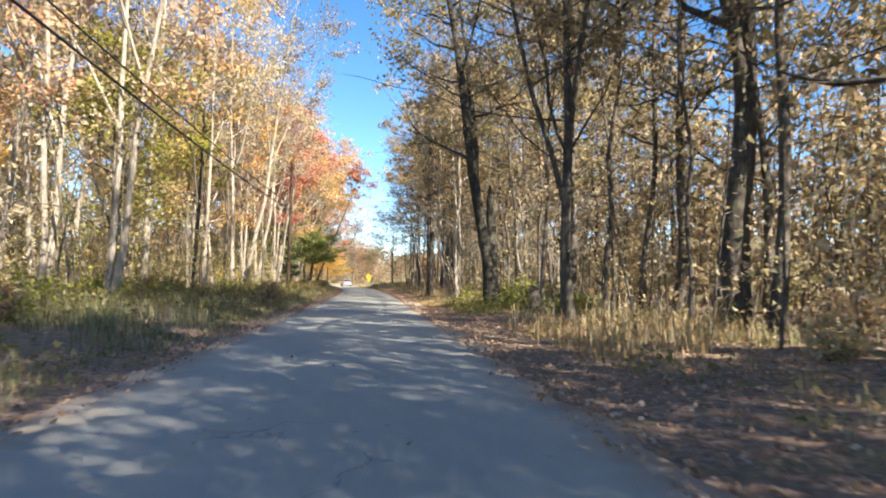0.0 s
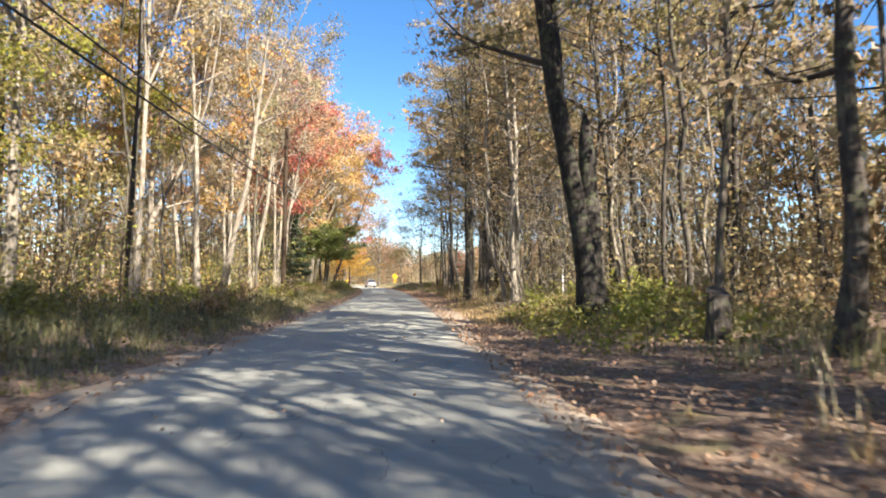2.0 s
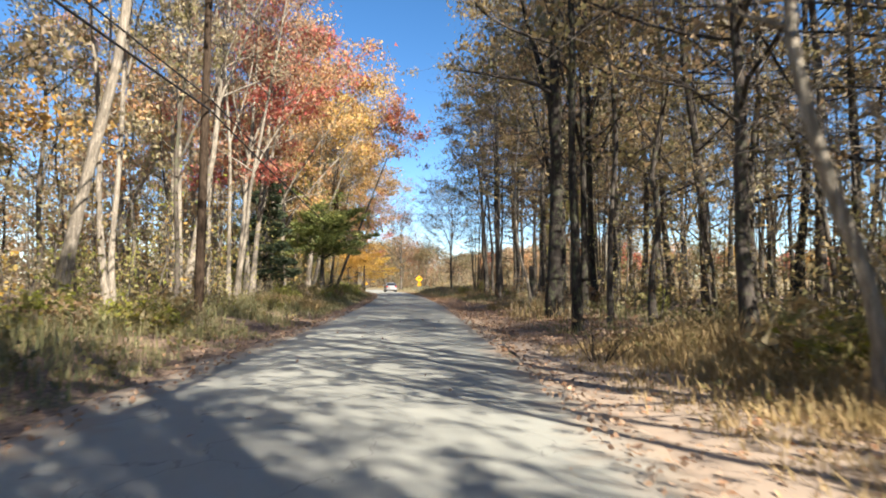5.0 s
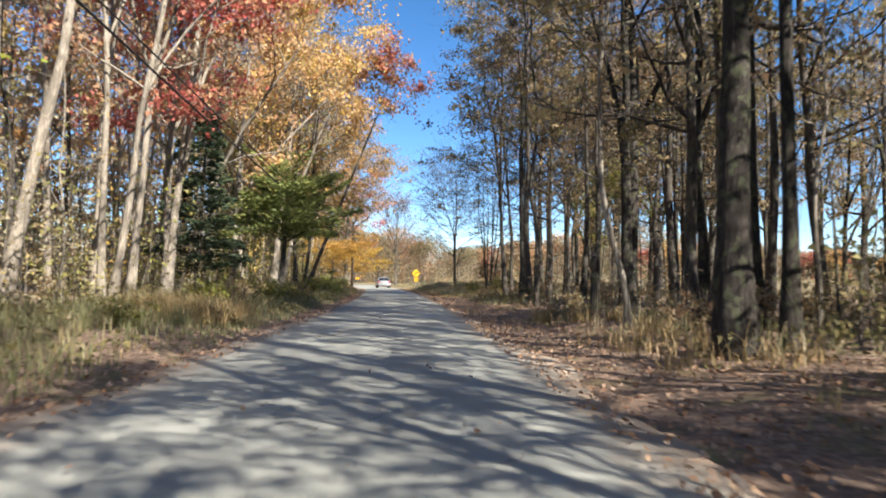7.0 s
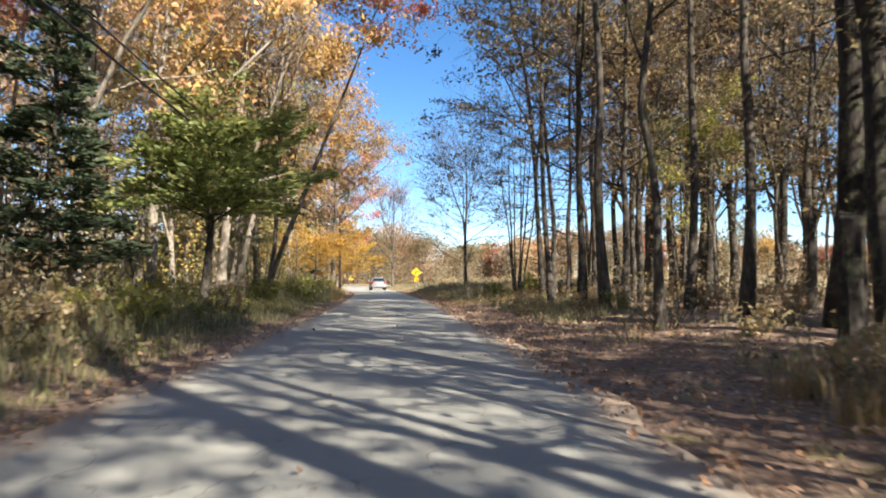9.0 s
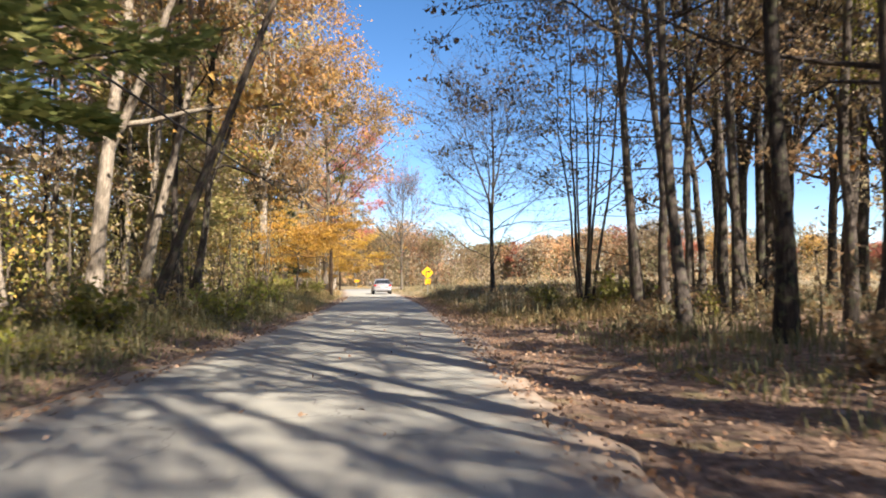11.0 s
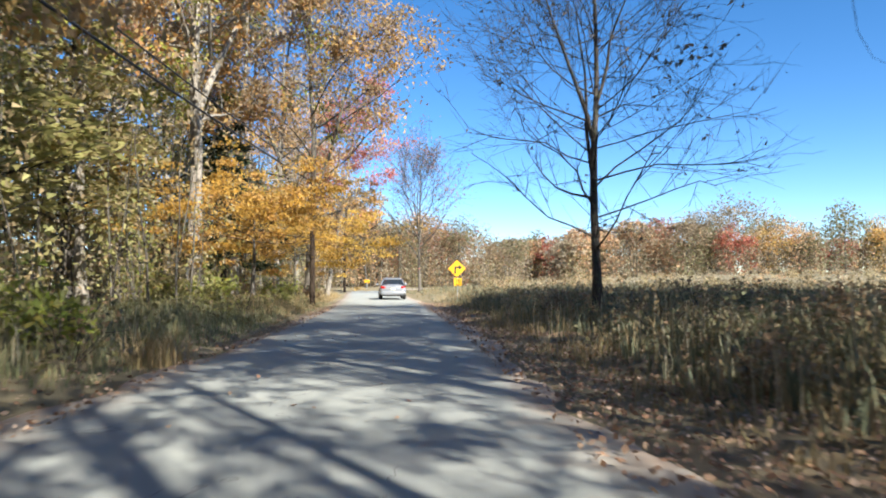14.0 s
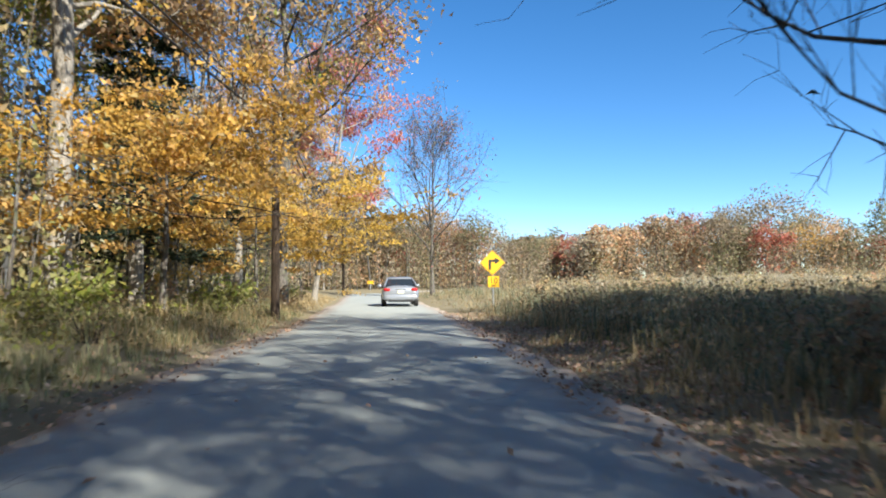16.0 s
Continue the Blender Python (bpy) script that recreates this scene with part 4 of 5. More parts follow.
def far_woods(name, seed, count, place, tallest, k, size, label):
    """A tree line of rounded autumn crowns that reach down to brush."""
    rng = np.random.default_rng(seed)
    mats = [HAZY_BROWN, LEAF_PINK, HAZY_RED, HAZY_OLIVE, LEAF_ORANGE, LEAF_TAN, BARK_GREY]
    verts, faces, slots, n = [], [], [], 0
    for i in range(count):
        u = rng.random()
        x, y = place(u, rng)
        if abs(x - float(road_x(y))) < 5 and y < 215:
            continue
        h = rng.uniform(0.58, 1.0) * tallest * (1.0 + 0.1 * u) * (0.85 + 0.2 * math.sin(u * 17.0 + 1.0))
        w = h * rng.uniform(0.4, 0.62)
        m = 16
        heart = rng.normal(size=(m, 3))
        heart /= np.linalg.norm(heart, axis=1)[:, None]
        heart *= (rng.random(m) ** 0.5)[:, None] * 0.64
        heart[:, 2] = heart[:, 2] * (1 - 0.25 * np.hypot(heart[:, 0], heart[:, 1]))
        d = rng.normal(size=(k, 3))
        d /= np.linalg.norm(d, axis=1)[:, None]
        d[:, 2] = np.where(rng.random(k) < 0.7, np.abs(d[:, 2]), d[:, 2])
        p = (heart[rng.integers(0, m, k)] + d * (rng.uniform(0.5, 1.0, k) * 0.42)[:, None]) * np.array([w, w, h * 0.42])
        low = rng.random(k) < 0.34
        p[:, 2] = np.where(low, rng.uniform(0, 0.55, k) * h, p[:, 2] + h * 0.6)
        z = float(rise(x, y))
        p += (x, y, z)
        v, f = leaf_tips(rng, p, size * 1.15)
        main = rng.choice(6, p=[0.24, 0.08, 0.24, 0.27, 0.08, 0.09])
        tint = np.where(rng.random(k) < 0.84, main, rng.choice([0, 1, 3, 5], k))
        tint = np.where(low & (rng.random(k) < 0.6), rng.choice([0, 3, 5]), tint)
        verts.append(v), faces.append(f + n), slots.append(tint)
        n += len(v)
        t = Tubes()
        for _ in range(2):
            a = rng.normal(size=2) * 0.5
            t.add([(x + a[0], y + a[1], z - 0.3), (x + 2 * a[0], y + a[1], z + h * 0.4), (x + 2.5 * a[0], y + 2 * a[1], z + h * 0.6)], [0.17, 0.12, 0.06], 4)
        verts += t.verts
        faces += [g + n for g in t.faces]
        slots.append(np.full(sum(len(g) for g in t.faces), 6))
        n += t.count
    tagged(new(name, mesh_of(name, np.concatenate(verts), faces, mats, np.concatenate(slots))), label, "woods", kind="stuff")


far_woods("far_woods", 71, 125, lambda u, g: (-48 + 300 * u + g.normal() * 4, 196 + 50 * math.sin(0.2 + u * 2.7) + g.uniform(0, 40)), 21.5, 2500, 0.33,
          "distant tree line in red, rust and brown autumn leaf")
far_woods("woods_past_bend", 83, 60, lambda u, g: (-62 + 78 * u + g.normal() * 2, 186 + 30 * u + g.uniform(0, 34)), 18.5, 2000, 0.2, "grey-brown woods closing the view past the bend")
far_woods("woods_on_horizon", 79, 230, lambda u, g: (-150 + 720 * u, 345 + g.uniform(0, 90)), 19, 330, 1.25, "woods on the horizon, autumn colours partly dulled as if by haze")


def thicket(name, seed, n, area, heights, leaves, size, mats, weights, label, keep=6.5):
    """Crowded thin stems with wisps of leaf: the depth of the woods."""
    rng = np.random.default_rng(seed)
    x0, x1, y0, y1 = area
    verts, faces, slots, count = [], [], [], 0
    for _ in range(n):
        x, y = rng.uniform(x0, x1), rng.uniform(y0, y1)
        if abs(x - float(road_x(y))) < keep:
            continue
        h = rng.uniform(*heights)
        t = Tubes()
        p = bend(rng, (x, y, float(rise(x, y)) - 0.1), (rng.normal() * 0.12, rng.normal() * 0.12, 1), h, 5, 0.08, 0.05)
        t.add(p, np.linspace(0.012 + h * 0.0055, 0.006, 5), 4)
        for _ in range(3):
            k = rng.integers(1, 4)
            t.add(bend(rng, p[k], (rng.normal(), rng.normal(), 0.6), h * rng.uniform(0.12, 0.3), 3, 0.2, 0.05), [0.012, 0.008, 0.004], 3)
        verts += t.verts
        faces += [f + count for f in t.faces]
        slots.append(np.full(sum(len(f) for f in t.faces), len(mats)))
        count += t.count
        c = p[rng.integers(1, 5, leaves)] + rng.normal(size=(leaves, 3)) * np.array([0.7, 0.7, 0.45]) * (0.35 + h * 0.09)
        c[:, 2] = np.maximum(c[:, 2], 0.4)
        v, f = leaf_tips(rng, c, size)
        verts.append(v), faces.append(f + count)
        slots.append(np.full(len(f), rng.choice(len(mats), p=weights)))
        count += len(v)
    tagged(new(name, mesh_of(name, np.concatenate(verts), faces, mats + [BARK_GREY], np.concatenate(slots))), label, "woods", kind="stuff")


thicket("undergrowth_near", 72, 520, (-22, -8, 5, 150), (1.5, 6.5), 120, 0.1, [LEAF_TAN, LEAF_OLIVE_LIT, LEAF_BROWN, LEAF_LIME, LEAF_ORANGE], [0.3, 0.25, 0.25, 0.12, 0.08],
        "crowded saplings and brush with thin tan leaves")
thicket("woods_depth", 73, 1000, (-75, -20, -5, 190), (2, 14), 70, 0.36, [LEAF_TAN, LEAF_OLIVE, LEAF_BROWN, LEAF_PINK], [0.35, 0.25, 0.3, 0.1],
        "depth of the autumn woods, stems and thin leaves")
thicket("undergrowth_shaded", 74, 300, (6.6, 22, 0, 56), (1.2, 5.5), 90, 0.09, [LEAF_BROWN, LEAF_OLIVE, LEAF_TAN], [0.45, 0.35, 0.2],
        "thin brushwood with brown leaves under the trees")
thicket("low_brush", 77, 110, (6.8, 24, 56, 90), (0.8, 2.4), 60, 0.08, [LEAF_BROWN, LEAF_OLIVE, LEAF_TAN], [0.45, 0.3, 0.25],
        "low brown brush between the trunks")
thicket("woods_behind", 75, 700, (18, 60, -20, 66), (2.5, 17), 110, 0.34, [LEAF_OLIVE, LEAF_BROWN, LEAF_TAN], [0.4, 0.35, 0.25],
        "far side of the shaded woods, stems and olive leaves")
thicket("woods_at_bend", 76, 240, (-46, 6, 168, 225), (3, 7), 110, 0.2, [LEAF_TAN, LEAF_OLIVE, LEAF_BROWN, LEAF_PINK], [0.35, 0.25, 0.3, 0.1],
        "autumn woods closing off the road at its bend", 5.0)

thicket("brush_under_trees", 78, 330, (-24, -9.0, 100, 158), (2.0, 8), 130, 0.12, [LEAF_BROWN, LEAF_OLIVE_LIT, LEAF_TAN, LEAF_GREEN], [0.3, 0.3, 0.2, 0.2],
        "crowded leafy brush under the golden trees")
thicket("field_brush", 80, 560, (3.5, 95, 128, 200), (0.4, 1.3), 80, 0.11, [LEAF_BROWN, LEAF_TAN, GRASS_TAN, LEAF_PINK], [0.42, 0.3, 0.18, 0.1],
        "tawny brush and tall dead weeds filling the far meadow", 4.5)


# ---- undergrowth ----
def blades(name, spots, height, mat, label, seed, per=6, width=0.009, splay=0.4, tip=1.0):
    """Grass as one sheet of separate bent blades at the spots (x, y, vigour)."""
    rng = np.random.default_rng(seed)
    spots = np.repeat(np.asarray(spots), per, axis=0)
    n = len(spots)
    base = np.c_[spots[:, 0] + rng.normal(size=n) * 0.09, spots[:, 1] + rng.normal(size=n) * 0.09, np.zeros(n)]
    base[:, 2] = rise(base[:, 0], base[:, 1]) - 0.03
    h = height * spots[:, 2] * rng.uniform(0.45, 1.2, n)
    a = rng.uniform(0, 6.28, n)
    out = np.c_[np.cos(a), np.sin(a), np.zeros(n)] * (h * splay * rng.uniform(0.2, 1.3, n))[:, None]
    side = np.c_[-np.sin(a), np.cos(a), np.zeros(n)] * (width * rng.uniform(0.7, 1.6, n))[:, None]
    up = np.c_[np.zeros(n), np.zeros(n), h]
    mid, top = base + out * 0.3 + up * 0.6, base + out + up * rng.uniform(0.75, 1.0, n)[:, None]
    v = np.stack([base - side, base + side, mid + side * 0.8, mid - side * 0.8, top + side * 0.25 * tip, top - side * 0.25 * tip], 1).reshape(-1, 3)
    i = np.arange(n)[:, None] * 6
    f = np.concatenate([i + np.array([0, 1, 2, 3]), i + np.array([3, 2, 4, 5])])
    tagged(new(name, mesh_of(name, v, f, mat)), label, "grass", kind="stuff")


def strewn(rng, n, d0, d1, y0, y1, power=1.0, ease=4.0):
    """Spots at distances d0 to d1 from the road's middle."""
    y = rng.uniform(y0, y1, n)
    d = d0 + (d1 - d0) * rng.random(n) ** power
    return np.c_[road_x(y) + d, y, rng.uniform(0.5, 1.2, n) * np.clip((np.abs(d) - 2.6) / ease, 0.3, 1)]


def patchy(rng, spots, scale, level):
    s = np.sin(spots[:, 0] * scale + 1.7 * np.sin(spots[:, 1] * scale * 0.6)) * np.sin(spots[:, 1] * scale * 0.8 + spots[:, 0] * 0.4)
    return spots[s + rng.normal(size=len(s)) * 0.3 > level]


RG = np.random.default_rng(81)
def apron():
    """Bare gravelly patch where the verge has been driven on."""
    rng = np.random.default_rng(6)
    v, n = [], 34
    for k in range(n):
        y = 30.5 + 15.0 * k / (n - 1)
        out = 3.1 + 1.5 * math.sin(math.pi * k / (n - 1)) + 0.15 * rng.normal()
        for u in (0.0, 0.3, 0.6, 0.85, 1.0):
            x = float(road_x(y)) + 2.45 + (out - 2.45) * u
            v.append((x, y, float(rise(x, y)) + 0.035 * (1 - u ** 6)))
    i, j = np.meshgrid(np.arange(4), np.arange(n - 1))
    a = (j * 5 + i).ravel()
    tagged(new("gravel_apron", mesh_of("gravel_apron", v, np.stack([a, a + 1, a + 6, a + 5], -1), GRAVEL, smooth=True)), "pinkish-tan gravel and dust beside the road", "gravel", kind="structure")


apron()
blades("verge_grass", np.concatenate([patchy(RG, strewn(RG, 12500, -3.0, -8.5, 0, 125, 1.3, ease=1.5), 0.8, -0.6), patchy(RG, strewn(RG, 1200, 6.4, 10.0, 26, 46), 0.9, -0.2),
                                      patchy(RG, strewn(RG, 1800, 4.4, 8.0, 74, 100), 0.9, 0.0), patchy(RG, strewn(RG, 1500, 4.2, 9.0, 0, 26), 0.9, 0.35),
                                      patchy(RG, strewn(RG, 1500, 4.0, 9.0, 46, 74), 0.9, 0.35)]),
       0.47, GRASS_GREEN, "rough green and straw-coloured grass along the verges", 82, per=5)
blades("dry_grass", np.concatenate([patchy(RG, strewn(RG, 2200, -3.4, -7.0, 0, 150), 0.6, 0.3), strewn(RG, 1100, -3.6, -6.0, 58.2, 62.8, ease=0.7), strewn(RG, 4600, 3.1, 6.8, 30, 44, ease=3.2), strewn(RG, 130, 3.9, 6.2, 52, 58, ease=2.0), strewn(RG, 330, 3.9, 7.5, 10, 17, ease=1.5), np.c_[RG.normal(-4.7, 0.2, 40), RG.normal(97.6, 0.25, 40), np.full(40, 1.1)],
                                    strewn(RG, 2400, -3.0, -8.0, 110, 150, ease=1.2), strewn(RG, 700, 3.2, 7.5, 86, 96), *[np.c_[RG.normal(float(road_x(b)) + a, 0.14, 26), RG.normal(b, 0.14, 26), RG.uniform(0.6, 1.0, 26)] for a, b in ((4.2, 61.8), (4.9, 61.2), (5.5, 62.3), (4.6, 63.4), (5.8, 60.4))],
                                    patchy(RG, strewn(RG, 1100, 2.9, 5.5, 92, 124, ease=1.5), 0.9, 0.1), patchy(RG, strewn(RG, 500, 3.2, 6.0, 2, 84), 0.7, 0.4)]),
       0.55, GRASS_TAN, "dry tan grass in clumps along the road", 83, per=5, width=0.008, splay=0.6)
meadow = np.concatenate([strewn(RG, 4500, 3.4, 17, 92, 128, 1.0), strewn(RG, 4500, 3.2, 45, 120, 168, 1.1), strewn(RG, 1500, 14, 40, 84, 120)])
meadow[:, 2] *= 1.15
blades("meadow_grass", meadow, 0.5, MEADOW, "tall pale meadow grass gone to seed", 84, per=3, width=0.016)
def uneven(spots):
    """Let the growth rise and sink in patches."""
    x, y = spots[:, 0], spots[:, 1]
    spots[:, 2] *= 0.72 + 0.3 * np.sin(x * 0.8 + 1.3 * np.sin(y * 0.5)) * np.cos(y * 0.65 + 0.4 * x) + 0.16 * np.sin(2.1 * x + 1.7 * y)
    return spots


coarse = np.concatenate([strewn(RG, 4200, 4.0, 17, 91, 126, 0.9, ease=2.2), patchy(RG, strewn(RG, 1800, 3.4, 30, 125, 165), 0.4, -0.2)])
blades("meadow_weeds", uneven(coarse), 0.72, GRASS_GREY, "coarse dull green weeds standing in the meadow", 85, per=6, width=0.014, splay=0.3)


stalks = np.concatenate([strewn(RG, 150, 3.8, 9, 91, 106, ease=1.5), strewn(RG, 60, 4.2, 8, 52, 66, ease=1.5), strewn(RG, 90, -8, -4, 86, 104, ease=1.5), strewn(RG, 70, 4.2, 8, 9, 18, ease=1.5)])
blades("dead_stalks", stalks, 1.0, STALK, "thin pale dead stalks among the weeds", 88, per=2, width=0.007, splay=0.2)


def weeds(name, spots, tall, size, mats, label, seed):
    """Low broad-leaved weeds: small leaves in loose heaps."""
    rng = np.random.default_rng(seed)
    per = 11
    s = np.repeat(spots, per, axis=0)
    n = len(s)
    p = np.c_[s[:, 0] + rng.normal(size=n) * 0.16, s[:, 1] + rng.normal(size=n) * 0.16, np.zeros(n)]
    p[:, 2] = rise(p[:, 0], p[:, 1]) + tall * s[:, 2] * rng.random(n) ** 1.3
    v, f = leaf_tips(rng, p, size * 1.2)
    tagged(new(name, mesh_of(name, v, f, mats, np.repeat((rng.random(len(spots)) < 0.4).astype(int), per))), label, "weeds", kind="stuff")


weeds("verge_weeds", np.concatenate([patchy(RG, strewn(RG, 2800, -3.4, -9.0, 0, 130, 1.1, ease=1.8), 0.7, -0.3), patchy(RG, strewn(RG, 1200, 6.0, 10.0, 24, 48), 0.8, -0.3), patchy(RG, strewn(RG, 1100, 4.0, 10, 0, 92), 0.8, 0.2),
                                     patchy(RG, strewn(RG, 350, 3.6, 12, 88, 120), 0.8, 0.0)]),
      0.6, 0.06, [LEAF_GREEN, GRASS_GREEN], "low green and brown weeds along the verges", 86)
weeds("meadow_brush", uneven(strewn(RG, 6500, 4.3, 18, 91, 127, 0.9, ease=2.8)), 1.0, 0.05, [GRASS_GREEN, LEAF_BROWN], "waist-high brown and olive weeds filling the meadow edge", 89)
# lime tone on the patches left of the road stands in for sunlight
weeds("bright_weeds", np.concatenate([strewn(RG, 260, 5.8, 8.6, 33, 40), strewn(RG, 160, 4.8, 8.0, 26, 31), strewn(RG, 260, 3.9, 7.0, 22, 33, ease=3.0), patchy(RG, strewn(RG, 400, -5.0, -9.0, 5, 60), 0.7, 0.3), patchy(RG, strewn(RG, 700, -4.6, -8.5, 8, 38), 0.7, -0.1), strewn(RG, 320, -7.8, -4.0, 73, 84), strewn(RG, 160, -7.5, -4.5, 108, 122)]),
      0.8, 0.06, [LEAF_LIME, LEAF_GREEN], "yellow-green leafy weeds, in part brightened as if sunlit", 87)


def fallen_leaves():
    rng = np.random.default_rng(91)
    s = np.concatenate([strewn(rng, 21000, 2.1, 6.8, -2, 60, 1.1), strewn(rng, 19000, 2.1, 6.5, 60, 125, 1.1), strewn(rng, 9500, -2.1, -4.0, -2, 120, 1.3), strewn(rng, 9000, 4.5, 13, 0, 95), strewn(rng, 260, -2.2, 2.2, 0, 120), strewn(rng, 3200, 2.6, 4.4, 90, 118, 1.2), strewn(rng, 1500, 3.0, 6.2, 29, 36), strewn(rng, 2500, -4, -9, 0, 120)])
    z = np.where(np.abs(s[:, 0] - road_x(s[:, 1])) < ROAD_HALF - 0.1, 0.03, rise(s[:, 0], s[:, 1])) + rng.uniform(0.015, 0.06, len(s))
    v, f = leaf_quads(rng, np.c_[s[:, :2], z], 0.052, 0.7, 1.2)
    tagged(new("fallen_leaves", mesh_of("fallen_leaves", v, f, LITTER)), "drift of dry brown and pinkish fallen leaves", "leaves", kind="stuff")


fallen_leaves()


def shrub(seed, h, w, leaves, size, mats, label, stems=11):
    rng = np.random.default_rng(seed)
    t, tips = Tubes(), []
    for i in range(stems):
        a = i * 2.4
        p = bend(rng, (0.1 * math.cos(a), 0.1 * math.sin(a), -0.08), (math.cos(a) * w * 0.7, math.sin(a) * w * 0.7, h), h * rng.uniform(0.6, 1.15), 5, 0.22, 0.0)
        t.add(p, np.linspace(0.013, 0.003, 5), 3)
        for _ in range(2):
            k = rng.integers(1, 5)
            q = bend(rng, p[k], rng.normal(size=3) + np.array([0, 0, 0.5]), h * rng.uniform(0.15, 0.4), 3, 0.25, 0.05)
            t.add(q, [0.006, 0.004, 0.002], 3)
            tips += [q[1], q[2], p[k]]
    thing = tagged(new("shrub"), label, "shrub")
    part("stem", t.mesh("stem", BARK_TWIG), None, thing)
    if leaves:
        tips = np.array(tips)
        v, f = leaf_tips(rng, tips[rng.integers(0, len(tips), leaves)] + rng.normal(size=(leaves, 3)) * 0.1 * h, size * 1.15)
        part("foliage", mesh_of("foliage", v, f, mats, (rng.random(len(f)) < 0.35).astype(int) if len(mats) > 1 else None), None, thing)
    return thing


SHRUB = {
    "green": Kind(lambda: shrub(101, 1.1, 0.9, 620, 0.085, [LEAF_GREEN, LEAF_LIME], "low leafy green shrub at the wood's edge")),
    "lime": Kind(lambda: shrub(102, 1.3, 1.0, 760, 0.085, [LEAF_LIME, LEAF_GREEN], "yellow-green shrub catching the sun")),
    "bare": Kind(lambda: shrub(103, 1.2, 1.2, 90, 0.06, [LEAF_BROWN], "bare twiggy grey-brown shrub", 14)),
    "brown": Kind(lambda: shrub(104, 0.9, 1.0, 420, 0.08, [LEAF_BROWN, LEAF_TAN], "brown half-bare shrub among fallen leaves")),
}
for key, x, y, s in (("lime", 6.6, 30.2, 1.0), ("lime", 9.0, 33.0, 0.9), ("green", 5.6, 38.4, 0.8), ("lime", 7.9, 38.2, 0.9), ("green", 9.8, 35.0, 1.1), ("lime", 6.2, 26.4, 0.7), ("lime", 7.2, 29.0, 0.9), ("lime", 8.0, 31.0, 1.0), ("lime", 6.0, 34.6, 0.7), ("green", 7.0, 36.0, 0.7),
                     ("brown", 4.9, 63.0, 0.7), ("bare", 5.2, 62.4, 0.6), ("lime", -8.8, 24.5, 1.0), ("green", -7.6, 27.5, 1.0), ("lime", -8.6, 119.6, 1.1), ("lime", -9.6, 113.2, 1.2), ("green", -10.4, 110.6, 1.2), ("bare", -5.6, 97.0, 0.8),
                     ("brown", 6.9, 91.0, 1.5), ("bare", 7.6, 89.8, 1.5), ("green", 6.2, 90.2, 1.2), ("bare", 8.4, 90.6, 1.6), ("green", 4.6, 92.6, 0.9), ("lime", 4.9, 93.6, 0.7), ("bare", 7.6, 95.2, 0.9), ("bare", 3.7, 41.5, 0.8), ("bare", 2.9, 107.4, 0.7), ("green", -5.0, 70.0, 0.9)):
    SHRUB[key].at(x, y, VARIED.uniform(0, 6.28), s)
for count, keys, d0, d1, y0, y1 in ((66, ("green", "lime", "bare", "bare", "brown"), -8.8, -4.6, 2, 140), (16, ("green", "bare", "bare", "brown"), -5.4, -3.9, 2, 130), (46, ("bare", "brown", "green", "brown"), 5.4, 11, 2, 92),
                                    (22, ("bare", "bare", "brown"), 4.5, 16, 93, 125), (30, ("brown", "bare"), -16, -9, 10, 130), (24, ("brown", "bare"), 11, 20, 10, 90)):
    for _ in range(count):
        y = VARIED.uniform(y0, y1)
        if d1 < 0 and 57.5 < y < 63:
            continue
        SHRUB[VARIED.choice(keys)].at(float(road_x(y)) + VARIED.uniform(d0, d1), y, VARIED.uniform(0, 6.28), VARIED.uniform(0.5, 1.1), group="verge shrubs")


def brush_pile(x, y):
    rng = np.random.default_rng(5)
    t = Tubes()
    for _ in range(150):
        p = np.array([rng.normal() * 0.9, rng.normal() * 0.8, rng.uniform(0.02, 0.4)])
        t.add(bend(rng, p, (rng.normal(), rng.normal(), rng.normal() * 0.25), rng.uniform(0.4, 1.1), 4, 0.15, -0.02), [0.012, 0.01, 0.008, 0.004], 4)
    tagged(new("brush_heap", t.mesh("brush_heap", BARK_GREY)), "heap of cut grey twigs beside the road", "brush", kind="stuff").matrix_basis = put(None, x, y)


brush_pile(5.6, 33.4)


def stump(x, y, h, r, mat, label, seed):
    rng = np.random.default_rng(seed)
    bm = bmesh.new()
    rings = []
    for k, (f, w) in enumerate(((0, 1.5), (0.12, 1.15), (0.5, 1.0), (0.9, 0.95), (1.0, 0.93))):
        rings.append([bm.verts.new((math.cos(a) * r * w * (1 + 0.12 * math.sin(3 * a + k)), math.sin(a) * r * w * (1 + 0.1 * math.cos(2 * a)), f * h - 0.1 + (0.25 * r * rng.random() + 0.5 * r * math.sin(a) if k > 2 else 0)))
                      for a in np.linspace(0, 2 * math.pi, 14, endpoint=False)])
    for a, b in zip(rings, rings[1:]):
        for i in range(14):
            bm.faces.new((a[i], a[(i + 1) % 14], b[(i + 1) % 14], b[i]))
    bm.faces.new(rings[-1])
    me = bpy.data.meshes.new("stump")
    bm.to_mesh(me)
    bm.free()
    me.materials.append(mat)
    tagged(new("stump", me), label, "stump").matrix_basis = put(None, x, y)


stump(6.4, 23.0, 0.95, 0.2, BARK_DARK, "dark broken tree stump", 1)
stump(6.6, 65.8, 1.95, 0.15, BARK_BLACK, "tall dark broken-off stump among the trunks", 6)
stump(6.9, 90.0, 0.5, 0.16, BARK_PALE, "small pale sawn stump", 2)
stump(-10.0, 117.2, 2.1, 0.19, BARK_PALE, "pale snapped-off trunk in the undergrowth", 3)
stump(9.9, 32.0, 2.6, 0.13, BARK_PALE, "pale dead snag in the woods", 4)


